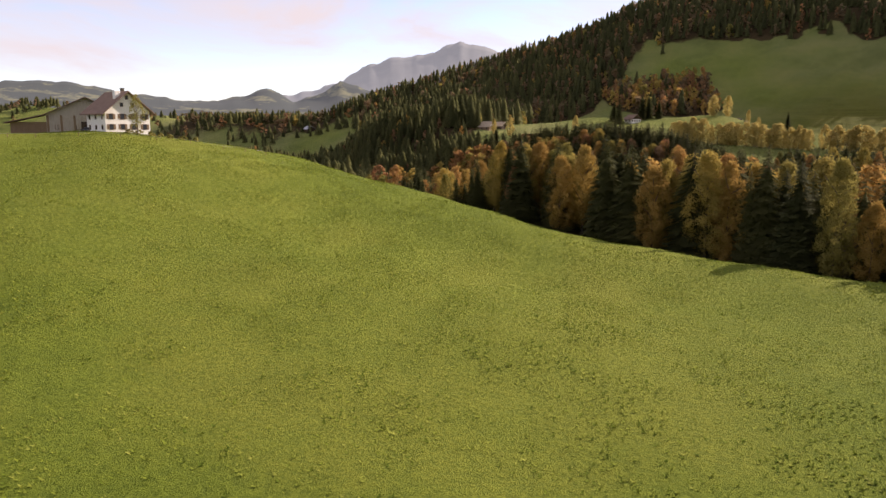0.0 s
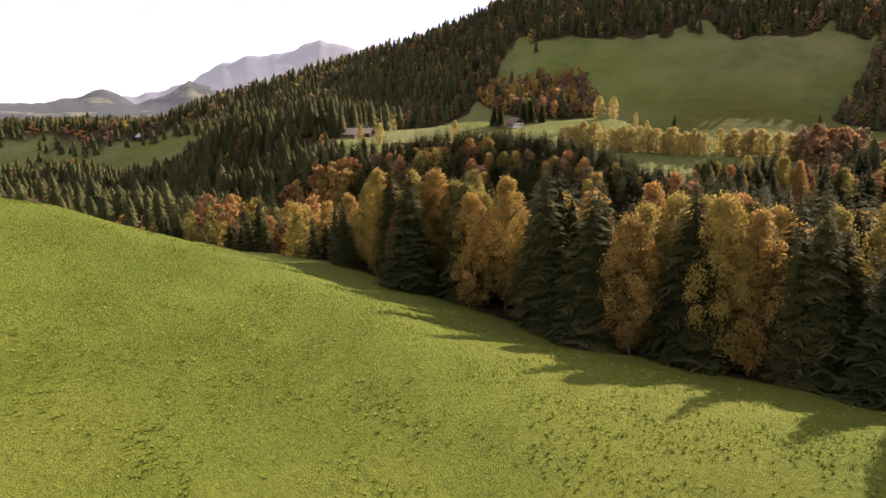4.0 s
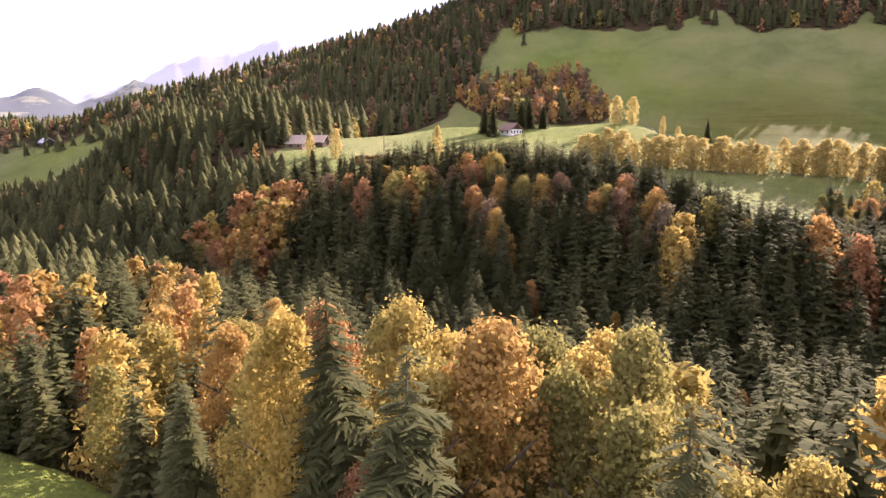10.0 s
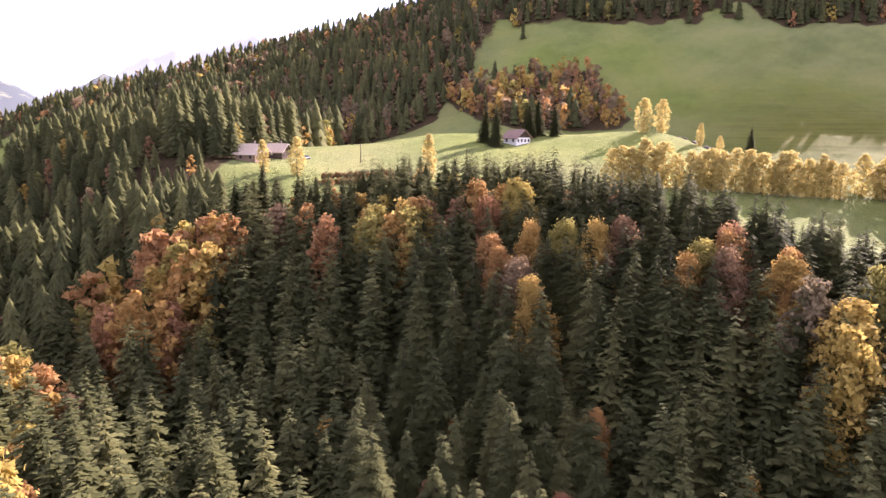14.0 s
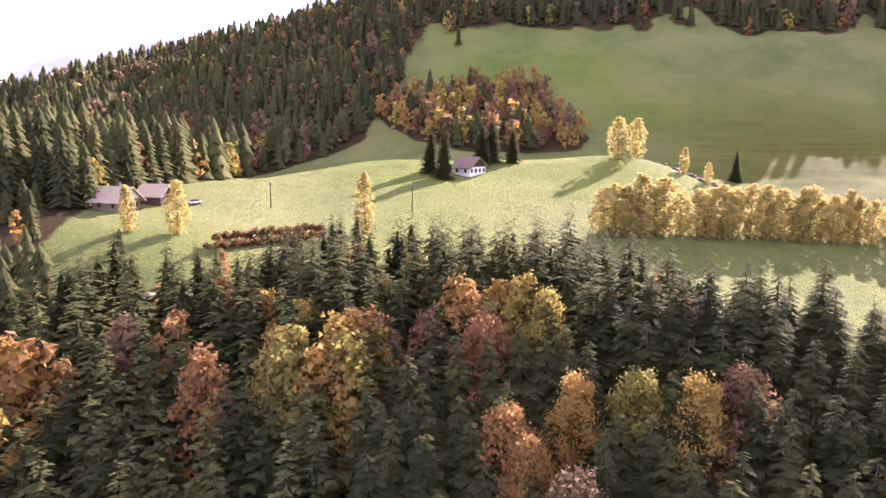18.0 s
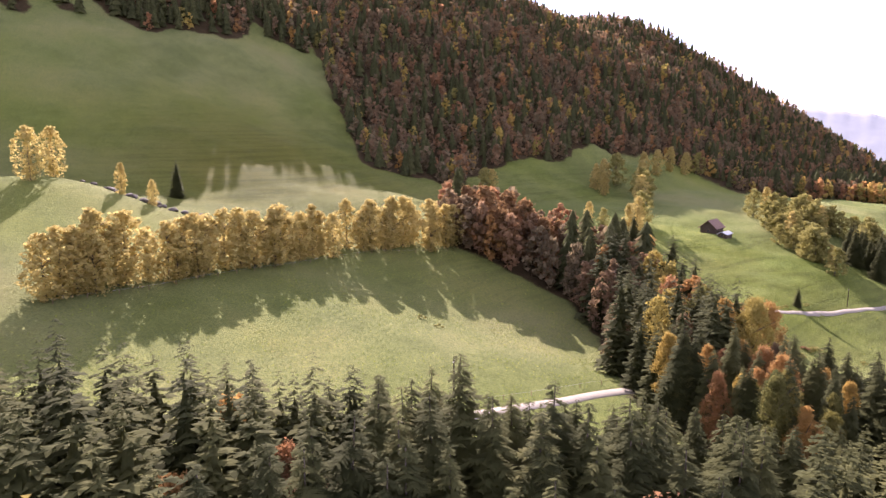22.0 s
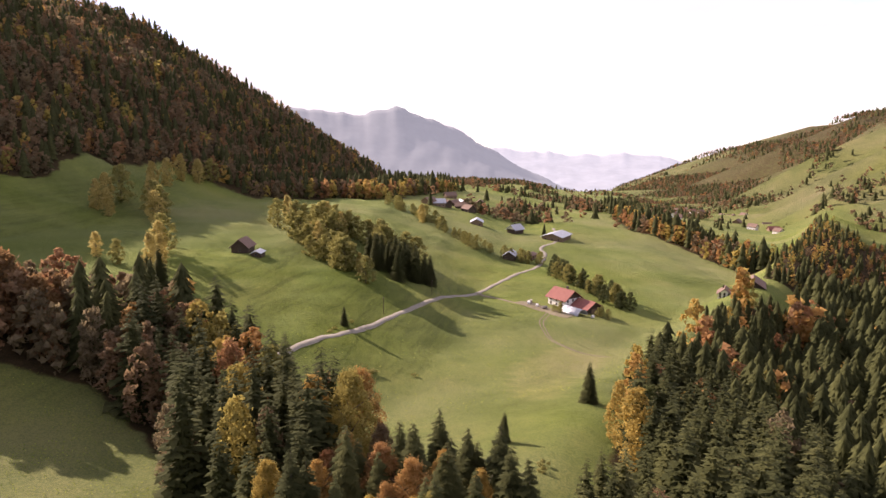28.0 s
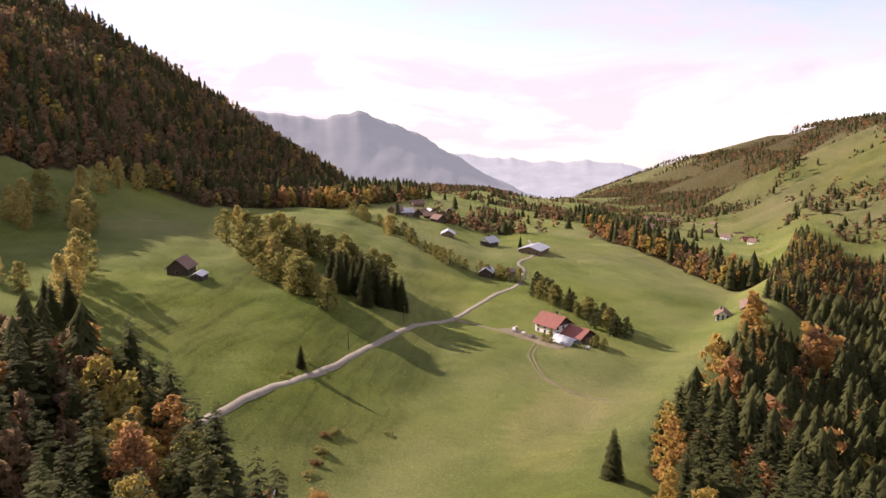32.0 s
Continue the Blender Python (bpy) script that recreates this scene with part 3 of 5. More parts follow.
rng = random.Random(7)
SPRUCES = [(mesh_from("crown", *spruce_near(rng, 30, 13, 4), SPRUCE_ONE), mesh_from("trunk", *stem(rng, 0, 0.97, 0.014), BARK)) for _ in range(6)]
FINE_SPRUCES = [(mesh_from("crown", *spruce_near(rng, 38, 15, 5), SPRUCE_ONE), SPRUCES[k][1]) for k in range(3)]
BROADS = [(mesh_from("crown", *leafy(rng, 3800, 0.0165, 0.05 + 0.04 * (k % 4), 0.20 + 0.025 * (k % 3), 46, True), LEAF_ONE),
           mesh_from("trunk", *stem(rng, 7, 0.72, 0.016), BARK)) for k in range(6)]
FINE_BROADS = [(mesh_from("crown", *leafy(rng, 7500, 0.0122, 0.04 + 0.04 * k, 0.205 + 0.02 * (k % 2), 64, True), LEAF_ONE), BROADS[k][1]) for k in range(4)]
CLOSEST_BROADS = [(mesh_from("crown", *leafy(rng, 18000, 0.0078, 0.05 + 0.04 * k, 0.205 + 0.02 * (k % 2), 80, True), LEAF_ONE), BROADS[k][1]) for k in range(3)]
MID_SPRUCE, MID_LEAF = [spruce_far(rng, 13, 8) for _ in range(5)], [leafy(rng, 230, 0.055, 0.08, 0.24, 18, True) for _ in range(5)]
NEAR_SPRUCE, NEAR_LEAF = [spruce_near(rng, 19, 8, 2) for _ in range(5)], [leafy(rng, 900, 0.03, 0.06, 0.23, 28, True) for _ in range(5)]
CLOSE_LEAF = [leafy(rng, 2600, 0.018, 0.05, 0.22, 60, True) for _ in range(3)]
FAR_SPRUCE, FAR_LEAF = [spruce_far(rng, 5, 4) for _ in range(4)], [leafy(rng, 56, 0.105, 0.06, 0.25, 9, True) for _ in range(4)]


def plant(kind, x, y, h, turn, label, group, meshes=None, fat=1.0, tone=0.4):
    crown, trunk = meshes or rng.choice(SPRUCES if kind == "spruce" else BROADS)
    top = tagged(new("spruce_tree" if kind == "spruce" else "broadleaf_tree"), label, "tree", group)
    top.matrix_world = Matrix.LocRotScale((x, y, z_at(x, y) - 0.1), Euler((rng.gauss(0, 0.015), rng.gauss(0, 0.015), turn)), (h * fat, h * fat, h))
    for name, me in (("trunk", trunk), ("crown", crown)):
        ob = new(name, me)
        ob.parent = top
        ob.color = (tone, tone, tone, 1)
    return top


def scatter(x0, x1, y0, y1, step, seed):
    """Jittered places on a grid."""
    r = np.random.RandomState(seed)
    X, Y = np.meshgrid(np.arange(x0, x1, step), np.arange(y0, y1, step))
    X, Y = X.ravel() + r.uniform(-0.45, 0.45, X.size) * step, Y.ravel() + r.uniform(-0.45, 0.45, X.size) * step
    return X, Y, r


def joined(name, items, material, label):
    """Many far trees as one mesh: (template, x, y, z, height, width, turn, tint)."""
    vs, fs, ts, n = [], [], [], 0
    for (v, f), x, y, z, h, w, turn, tint in items:
        c, s = math.cos(turn), math.sin(turn)
        q = np.empty_like(v)
        q[:, 0], q[:, 1], q[:, 2] = (v[:, 0] * c - v[:, 1] * s) * w + x, (v[:, 0] * s + v[:, 1] * c) * w + y, v[:, 2] * h + z
        vs.append(q), fs.append(f + n), ts.append(np.full(len(f), tint))
        n += len(v)
    if vs:
        me = mesh_from(name, np.concatenate(vs), np.concatenate(fs), material, np.concatenate(ts))
        tagged(new(name, me), label, "woods", kind="stuff")


def plant_woods():
    X, Y, r = scatter(-520, 1130, -300, 1010, 6.1, 3)
    mx, my, _ = scatter(95, 240, 300, 440, 6.1, 4)
    rimside = (ravine_side(mx, my) > 138) & (ravine_side(mx, my) < 200)
    X, Y = np.concatenate([X, mx[rimside]]), np.concatenate([Y, my[rimside]])
    w, con = woods(X, Y)
    p_all = ravine_side(X, Y)
    d_all, _ = mountain_side(X, Y)
    con = np.where((con > 0.7) & (p_all > 20) & (d_all < -60), np.where(X > 235, 0.8, 0.9), np.where((con > 0.7) & (d_all > -60), 0.64, con))
    con = np.where((X > 425) & (d_all < -60) & (con > 0.5), 0.36, con)
    d, u = mountain_side(X, Y)
    p = ravine_side(X, Y)
    axis, _ = near_line(X, Y, (88, 140), (36, 195), (70, 290), (110, 370), (190, 345), (250, 300))
    thin = np.where((p < 185) & (X < 420) & (X > -150) | (axis < 130), 1.0, 0.78) * np.where((X > 425) & (p < 200) & (d < -100), 0.7, 1.0)
    keep = (w > 0.5) & ((Y > -60) | (X > 240)) & (r.uniform(0, 1, X.size) < thin)
    X, Y, con, d, p, u, axis = (a[keep] for a in (X, Y, con, d, p, u, axis))
    Z = height(X, Y)
    patchy = 0.5 + 0.25 * ripple(X * 1.4 + 50, Y * 1.4) + 0.12 * r.normal(size=X.size)
    spruce = r.uniform(0, 1, X.size) < con - 0.25 * (patchy - 0.5)
    edge = (p > -45) & (p < 26) & (X > -12) & (X < 150) & (r.uniform(0, 1, X.size) < np.where(X < 20, 0.2, np.where(X < 38, 0.34, np.where(X < 64, 0.66, np.where(X < 80, 0.14, 0.26)))))
    rusty = np.zeros(X.size, bool)
    for cx, cy, cr in ((46, 416, 13), (124, 393, 10), (101, 399, 7), (20, 398, 9), (142, 344, 6), (318, 228, 12), (300, 232, 10), (365, 96, 11), (200, 342, 9), (176, 352, 7), (326, 342, 8), (300, 336, 7), (344, 366, 9), (24, 292, 12), (42, 300, 10), (6, 318, 11), (30, 330, 8), (228, 318, 8), (216, 326, 6), (250, 324, 6), (247, 271, 9), (240, 266, 8), (316, 169, 10), (324, 174, 8), (282, 183, 8), (269, 177, 6), (344, 72, 9), (36, 280, 10), (50, 284, 8), (56, 428, 9), (34, 430, 9), (25, 393, 7), (84, 425, 6)):
        rusty |= (np.hypot(X - cx, Y - cy) < cr) & (r.uniform(0, 1, X.size) < (0.4 if cx < 65 and cy < 340 else 0.7 if cx < 65 else 0.35 if cx < 235 else 0.6))
    spruce &= ~(edge | rusty)
    tall = np.where(spruce, 15 + 14 * r.beta(2.2, 1.7, X.size), r.uniform(12, 19, X.size))
    tall *= np.where(d > 0, np.where(spruce, 0.68, 0.82), 1.0) * np.where((X < 45) & (p > 150) & (d <= 0), 0.68, 1.0)
    rim = (p > 128) & (p < 205) & (X > 40) & (X < 232) & (d < -100)
    crowns = np.interp(X[rim], (40, 70, 95, 112, 128, 142, 152, 165, 185, 230), (53, 57, 60, 62, 64, 63.5, 61, 54, 45, 37))
    tall[rim] = np.clip(r.normal(crowns, 1.4) - Z[rim] - np.where(spruce[rim], 0, 8), 9, 30)
    belt = near_line(X, Y, (352, 404), (334, 352), (305, 341), (270, 338), (232, 334), (212, 322))[0] < 24
    tall[belt] = np.where(spruce[belt], r.uniform(20, 29, belt.sum()), r.uniform(17, 25, belt.sum())) * np.where(X[belt] > 285, 1.0, np.where(X[belt] < 240, 0.7, 1.0))
    wall = spruce & (p < 12) & (X > 58) & (X < 180)
    tall[wall] = r.uniform(24, 32, wall.sum())
    tall[near_line(X, Y, (404, 48), (325, 124))[0] < 24] *= 0.6
    tall[(X > 395) & (p < 190) & (d < -150)] *= 0.45
    tall[rusty & ~belt & ~rim] = r.uniform(19, 27, (rusty & ~belt & ~rim).sum())
    tall[edge] = np.interp(X[edge], (-12, 8, 28, 50), (15, 17.5, 22, 27)) * r.uniform(0.86, 1.1, edge.sum())
    tall[~edge & (p < 20) & (p > -45) & (X < 30) & (X > -60)] *= 0.8
    near_path = (near_line(X, Y, (30, 196), (36, 205), (46, 215), (52, 240))[0] < 34) & (X < 36)
    tall[near_path] *= 0.72
    tint = np.where(spruce, np.clip(r.beta(2, 2.6, X.size), 0, 1), np.clip(patchy + r.normal(0, 0.2, X.size), 0, 1))
    tint[spruce & (X > 230)] *= 0.55
    tint[edge] = np.clip(r.normal(0.36, 0.12, edge.sum()), 0.16, 0.66)
    tint[rusty & ~edge] = np.clip(r.normal(0.54, 0.14, (rusty & ~edge).sum()), 0, 1)
    knoll = inside(X, Y, (215, 630), (236, 600), (300, 580), (335, 690), (266, 710), (215, 710))
    tint[knoll & ~spruce] = np.clip(np.where(r.uniform(0, 1, (knoll & ~spruce).sum()) < 0.6, 0.86, 0.42) + r.normal(0, 0.12, (knoll & ~spruce).sum()), 0, 1)
    copper = belt & (Y > 345) & ~spruce
    tint[copper] = np.clip(r.normal(0.86, 0.16, copper.sum()), 0, 1)
    tall[copper] *= 0.84
    slope = (d > -20) & ~spruce & ~knoll
    tint[slope] = np.clip(np.where(r.uniform(0, 1, slope.sum()) < 0.8, r.normal(0.92, 0.09, slope.sum()), r.normal(0.4, 0.25, slope.sum())), 0, 1)
    order = np.argsort(axis)
    ones = {True: 0, False: 0}
    mid = {"s": [], "l": []}
    far = {"s": [], "l": []}
    for k in order:
        x, y, h, turn, sp = X[k], Y[k], tall[k], r.uniform(0, 6.28), bool(spruce[k])
        if ones[sp] < (300 if sp else 130) and axis[k] < 95:
            ones[sp] += 1
            if sp:
                plant("spruce", x, y, h, turn, "tall dark green spruce in the wooded ravine", "trees of the ravine", rng.choice(FINE_SPRUCES) if axis[k] < 32 else None, r.uniform(1.0, 1.35), tint[k])
            else:
                plant("broadleaf", x, y, h, turn, "autumn beech with yellow to rust leaves in the ravine", "trees of the ravine", rng.choice(CLOSEST_BROADS if axis[k] < 32 else FINE_BROADS) if axis[k] < 62 else None, r.uniform(0.8, 1.05), tint[k])
        else:
            near = axis[k] < 240
            kit = (MID_SPRUCE if sp else MID_LEAF) if near else (FAR_SPRUCE if sp else FAR_LEAF)
            if axis[k] < (100 if x < 160 or x > 260 else 80):
                kit = NEAR_SPRUCE if sp else (CLOSE_LEAF if axis[k] < 60 else NEAR_LEAF)
            item = (kit[k % len(kit)], x, y, Z[k] - 0.3, h, h * (r.uniform(1.0, 1.35) if sp else r.uniform(0.88, 1.15)), turn, tint[k])
            (mid if near else far)["s" if sp else "l"].append(item)
    joined("spruce_wood", mid["s"], SPRUCE_MANY, "dense dark spruces filling the ravine")
    joined("autumn_wood", mid["l"], LEAF_MANY, "yellow and rust autumn beeches among the spruces")
    joined("mountain_spruces", far["s"], SPRUCE_MANY, "dark spruce forest on the mountain slope")
    joined("mountain_beeches", far["l"], LEAF_MANY, "orange and brown autumn forest on the mountain slope")
    print("TREES", ones, {k: len(v) for k, v in mid.items()}, {k: len(v) for k, v in far.items()})


plant_woods()


def far_woods():
    """Woods and single trees on the slopes across the valley and behind the farmhouse."""
    items = {"s": [], "l": []}
    tiny = [spruce_far(rng, 3, 4) for _ in range(3)], [leafy(rng, 26, 0.17, 0.08, 0.3, 4, True) for _ in range(3)]
    for box4, step, seed in (((380, 2300, -1600, 60), 12.5, 5), ((-1500, 150, 760, 2300), 15.0, 6), ((700, 2000, -500, 300), 16.0, 8), ((2300, 3500, -2300, -600), 21.0, 9)):
        X, Y, r = scatter(*box4, step, seed)
        field = far_wood_field(X, Y)
        lone = r.uniform(0, 1, X.size) < 0.025
        ok = (field > 0) | (lone & (field > -5))
        w, _ = woods(X, Y)
        ok &= w < 0.5
        X, Y, lone = X[ok], Y[ok], lone[ok]
        Z = height(X, Y)
        for k in range(len(X)):
            across = X[k] > 380
            sp = r.uniform() < (0.45 if across else 0.8)
            h = r.uniform(9, 17) if sp else r.uniform(7, 13)
            items["s" if sp else "l"].append((tiny[0 if sp else 1][k % 3], X[k], Y[k], Z[k] - 0.5, h, h * r.uniform(1.1, 1.7), r.uniform(0, 6.28), r.uniform(0, 0.6) if sp else np.clip(r.normal(0.9 if across else 0.85, 0.12), 0, 1)))
    joined("valley_spruces", items["s"], SPRUCE_MANY, "far spruce woods on the slopes across the valley")
    joined("valley_broadleaf_wood", items["l"], LEAF_MANY, "far brown autumn woods on the slopes across the valley")


far_woods()


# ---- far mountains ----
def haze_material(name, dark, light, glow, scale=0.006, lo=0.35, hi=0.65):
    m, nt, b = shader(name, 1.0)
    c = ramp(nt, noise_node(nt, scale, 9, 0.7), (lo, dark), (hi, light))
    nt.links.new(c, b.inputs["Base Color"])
    # an even bluish emission over the slopes imitates the haze of distance
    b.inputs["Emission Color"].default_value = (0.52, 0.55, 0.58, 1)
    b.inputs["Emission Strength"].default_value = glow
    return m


def far_ridge(name, eye, far, turn0, turn1, skyline, low, depth, material, label, seed):
    """A range of hills round a place: skyline gives degrees of height at even steps of the turn (clockwise from +y)."""
    cols, rows = 190, 26
    turns = np.linspace(turn0, turn1, cols)
    ups = np.interp(turns, np.linspace(turn0, turn1, len(skyline)), skyline)
    r = np.random.RandomState(seed)
    rough = np.array([0.22 * noise.fractal(Vector((v * 0.8, seed * 3.1, 0)), 1.0, 2.2, 6) for v in turns])
    crown = eye[2] + far * np.tan(np.radians(ups + rough))
    calm = np.convolve(np.pad(crown, 35, mode="edge"), np.ones(71) / 71, mode="valid")
    verts = []
    for k in range(rows + 3):
        s = k / rows
        dist = far - depth * (1 - s) if k <= rows else far + 150 * (k - rows)
        for c in range(cols):
            q = Vector((c * 0.11, k * 0.22, seed * 1.7))
            wob = 9 * noise.fractal(q, 1.0, 2.1, 5) * (1 - s)
            a = math.radians(turns[c])
            z = low + (crown[c] * s**4 + calm[c] * (1 - s**4) - low) * (s ** 1.2) if k <= rows else crown[c] - 90 * (k - rows)
            z += 12 * noise.fractal(q * 1.3 + Vector((9, 4, 0)), 1.0, 2.1, 5) * s * (1 - s) * 2
            verts.append((eye[0] + math.sin(a) * (dist + wob), eye[1] + math.cos(a) * (dist + wob), z))
    i = np.arange((rows + 3) * cols).reshape(rows + 3, cols)
    faces = np.stack([i[:-1, :-1], i[:-1, 1:], i[1:, 1:], i[1:, :-1]], -1).reshape(-1, 4)
    tagged(new(name, mesh_from(name, verts, faces, material, smooth_it=True)), label, "mountain", kind="structure")


HAZE_GLOW_HILLS = haze_material("wooded_hills_haze_glow", (0.024, 0.032, 0.027), (0.13, 0.13, 0.065), 0.05, 0.009, 0.54, 0.62)
HAZE_GLOW_PEAKS = haze_material("ridge_rock_haze_glow", (0.085, 0.09, 0.095), (0.115, 0.12, 0.12), 0.13)
FAINT_HAZE_PEAKS = haze_material("valley_end_rock_haze_glow", (0.1, 0.1, 0.1), (0.16, 0.16, 0.16), 0.24)
far_ridge("backdrop_1", (0, 100, 60), 2300, -62, 6, (3.0, 3.2, 3.4, 3.6, 3.9, 4.2, 4.1, 3.9, 3.7, 3.5, 3.4, 3.2, 3.1, 3.0, 3.1, 3.3, 3.2, 3.2, 3.3, 3.1, 2.8, 2.5, 2.3, 2.0, 2.1, 2.6, 3.3, 2.0, 2.7, 3.9, 3.2, 2.6, 2.0, 1.6, 1.2), 0, 900, HAZE_GLOW_HILLS, "dark wooded hills behind the farmhouse with a blue haze glow", 3)
far_ridge("backdrop_2", (0, 100, 60), 3400, -14, 24, (1.6, 2.0, 2.4, 2.8, 3.2, 3.6, 5.0, 5.7, 6.0, 6.4, 7.2, 6.6, 6.2, 5.6, 5.0, 4.4, 4.0, 3.6, 3.2, 3.0), 0, 1200, HAZE_GLOW_PEAKS, "rocky ridge rising behind the wooded mountain, paled by a haze glow", 4)
far_ridge("backdrop_3", (177, 344, 89), 3300, 90, 130, (3.5, 2.6, 2.2, 1.7, 1.6, 1.2, 1.0, 1.75, 0.6, -0.8, -2.6, -4.2, -5.4, -6.0), -210, 1100, HAZE_GLOW_PEAKS, "pointed mountain closing the valley, grey-blue from a haze glow", 5)
far_ridge("backdrop_4", (177, 344, 89), 4300, 106, 142, (-1.6, -1.9, -2.0, -1.7, -1.9, -2.3, -2.1, -2.5, -2.9, -3.0), -240, 1000, FAINT_HAZE_PEAKS, "hills at the valley's end made faint by a haze glow", 6)


# ---- buildings ----
def pane_set(bm_frame, bm_glass, x, y, z, w, h, face):
    """A window on a wall: a frame of four bars proud of the wall and a pane behind; face is the outward way."""
    fx, fy = face
    ax, ay = -fy, fx
    for (a0, a1, z0, z1) in ((-w / 2 - 0.1, -w / 2, z, z + h), (w / 2, w / 2 + 0.1, z, z + h), (-w / 2 - 0.1, w / 2 + 0.1, z - 0.1, z), (-w / 2 - 0.1, w / 2 + 0.1, z + h, z + h + 0.1)):
        pts = [(x + ax * a + fx * o, y + ay * a + fy * o) for a in (a0, a1) for o in (-0.03, 0.09)]
        xs, ys = [q[0] for q in pts], [q[1] for q in pts]
        box(bm_frame, min(xs), max(xs), min(ys), max(ys), z0, z1)
    pts = [(x + ax * a + fx * o, y + ay * a + fy * o) for a in (-w / 2, w / 2) for o in (-0.05, 0.03)]
    xs, ys = [q[0] for q in pts], [q[1] for q in pts]
    box(bm_glass, min(xs), max(xs), min(ys), max(ys), z, z + h)


def house(x, y, turn, wide, deep, wall_h, roof_h, wall, roof, label, name="farmhouse", category="house", over=1.0, rows=(2, 4), upper=None, chimney=True, shutters=None, group="", base=None, big=1.0):
    """A gabled building; its gables face along local y. rows: storeys and windows on a gable."""
    top = tagged(new(name), label, category, group)
    zs = [z_at(x + a, y + b) for a in (-wide / 2, wide / 2) for b in (-deep / 2, deep / 2)]
    top.matrix_world = pose(x, y, (min(zs) + sum(zs) / 4) / 2 if base is None else base, 0, 0, turn)
    w, d = wide / 2, deep / 2
    bm = box(bmesh.new(), -w, w, -d, d, -2.0, wall_h)
    body = part("wall", bm, wall, top)
    # gable ends
    for sy in (-1, 1):
        bm = bmesh.new()
        t = 0.3
        vs = [bm.verts.new((px, sy * d - sy * q, pz)) for q in (0.0, t) for px, pz in ((-w, wall_h), (w, wall_h), (0, wall_h + roof_h))]
        bm.faces.new(vs[:3]), bm.faces.new(vs[3:][::-1])
        for k in range(3):
            bm.faces.new((vs[k], vs[(k + 1) % 3], vs[3 + (k + 1) % 3], vs[3 + k]))
        bmesh.ops.recalc_face_normals(bm, faces=bm.faces)
        part("gable", bm, upper or wall, top)
    # roof slabs with an overhang
    slope = roof_h / w
    for sx in (-1, 1):
        bm = bmesh.new()
        e = over * 0.8
        prof = ((0, wall_h + roof_h + 0.28), (sx * (w + e), wall_h - e * slope + 0.28), (sx * (w + e), wall_h - e * slope), (0, wall_h + roof_h))
        a = [bm.verts.new((px, -d - over, pz)) for px, pz in prof]
        b = [bm.verts.new((px, d + over, pz)) for px, pz in prof]
        bm.faces.new(a), bm.faces.new(b[::-1])
        for k in range(4):
            bm.faces.new((a[k], b[k], b[(k + 1) % 4], a[(k + 1) % 4]))
        bmesh.ops.recalc_face_normals(bm, faces=bm.faces)
        part("roof", bm, roof, top)
    storeys, count = rows
    for sy in (-1, 1):
        for s in range(storeys):
            for k in range(count):
                px = -w + wide * (k + 0.5) / count
                pz = 1.0 + s * (wall_h - 0.4) / storeys
                fr, gl = bmesh.new(), bmesh.new()
                pane_set(fr, gl, px, sy * d, pz, min(1.0, wide / count * 0.5) * big, 1.25 * big, (0, sy))
                win = part("window", fr, shutters or TIMBER, top)
                part("pane", gl, GLASS, win)
                if big > 1:
                    ww = min(1.0, wide / count * 0.5) * big
                    for q in (-1, 1):
                        mid = px + q * (ww * 0.75 + 0.1)
                        part("shutter", box(bmesh.new(), mid - ww * 0.22, mid + ww * 0.22, sy * d - 0.05, sy * d + 0.05, pz, pz + 1.25 * big), TIMBER, win)
    for sx in (-1, 1):
        for s in range(storeys):
            n = max(2, int(deep / 3.5))
            for k in range(n):
                py = -d + deep * (k + 0.5) / n
                fr, gl = bmesh.new(), bmesh.new()
                pane_set(fr, gl, sx * w, py, 1.0 + s * (wall_h - 0.4) / storeys, 0.95, 1.2, (sx, 0))
                win = part("window", fr, shutters or TIMBER, top)
                part("pane", gl, GLASS, win)
    if chimney:
        bm = box(bmesh.new(), w * 0.15, w * 0.15 + 0.9, -d * 0.2, -d * 0.2 + 0.9, wall_h + roof_h * 0.6, wall_h + roof_h + 1.2, 0.03)
        box(bm, w * 0.15 - 0.1, w * 0.15 + 1.0, -d * 0.2 - 0.1, -d * 0.2 + 1.0, wall_h + roof_h + 1.2, wall_h + roof_h + 1.35)
        part("chimney", bm, STONE, top)
    return top


def barn_doors(top, wide, deep, h, material):
    bm = box(bmesh.new(), -1.6, 1.6, -deep / 2 - 0.12, -deep / 2 + 0.02, 0.0, h)
    for k in range(9):
        box(bm, -1.6 + 0.36 * k, -1.3 + 0.36 * k, -deep / 2 - 0.16, -deep / 2 - 0.11, 0.0, h)
    part("door", bm, material, top)


# the white farmhouse on the hill, with its barn
farm = house(-79, 205, 44, 13, 13, 6.3, 5.5, PLASTER, ROOF_BROWN, "white plastered farmhouse with a brown tiled roof on the hilltop", rows=(2, 4), over=1.7, base=55.3, big=1.2)
for px, pz, ww in ((-1.6, 7.6, 0.8), (1.6, 7.6, 0.8), (0, 9.7, 0.7)):
    fr, gl = bmesh.new(), bmesh.new()
    pane_set(fr, gl, px, -6.5, pz, ww, 1.0, (0, -1))
    win = part("window", fr, TIMBER, farm)
    part("pane", gl, GLASS, win)
part("dormer", box(bmesh.new(), -2.7, -1.1, -5.2, -3.6, 8.6, 12.1, 0.05), PLASTER, farm, "small white dormer on the brown roof")
b = house(-97.5, 226, 25, 22, 20, 5.6, 5.2, PALE_TIMBER, ROOF_BROWN, "weathered timber barn with a brown roof beside the farmhouse", "barn", "barn", 1.6, (1, 4), chimney=False, base=55.2)
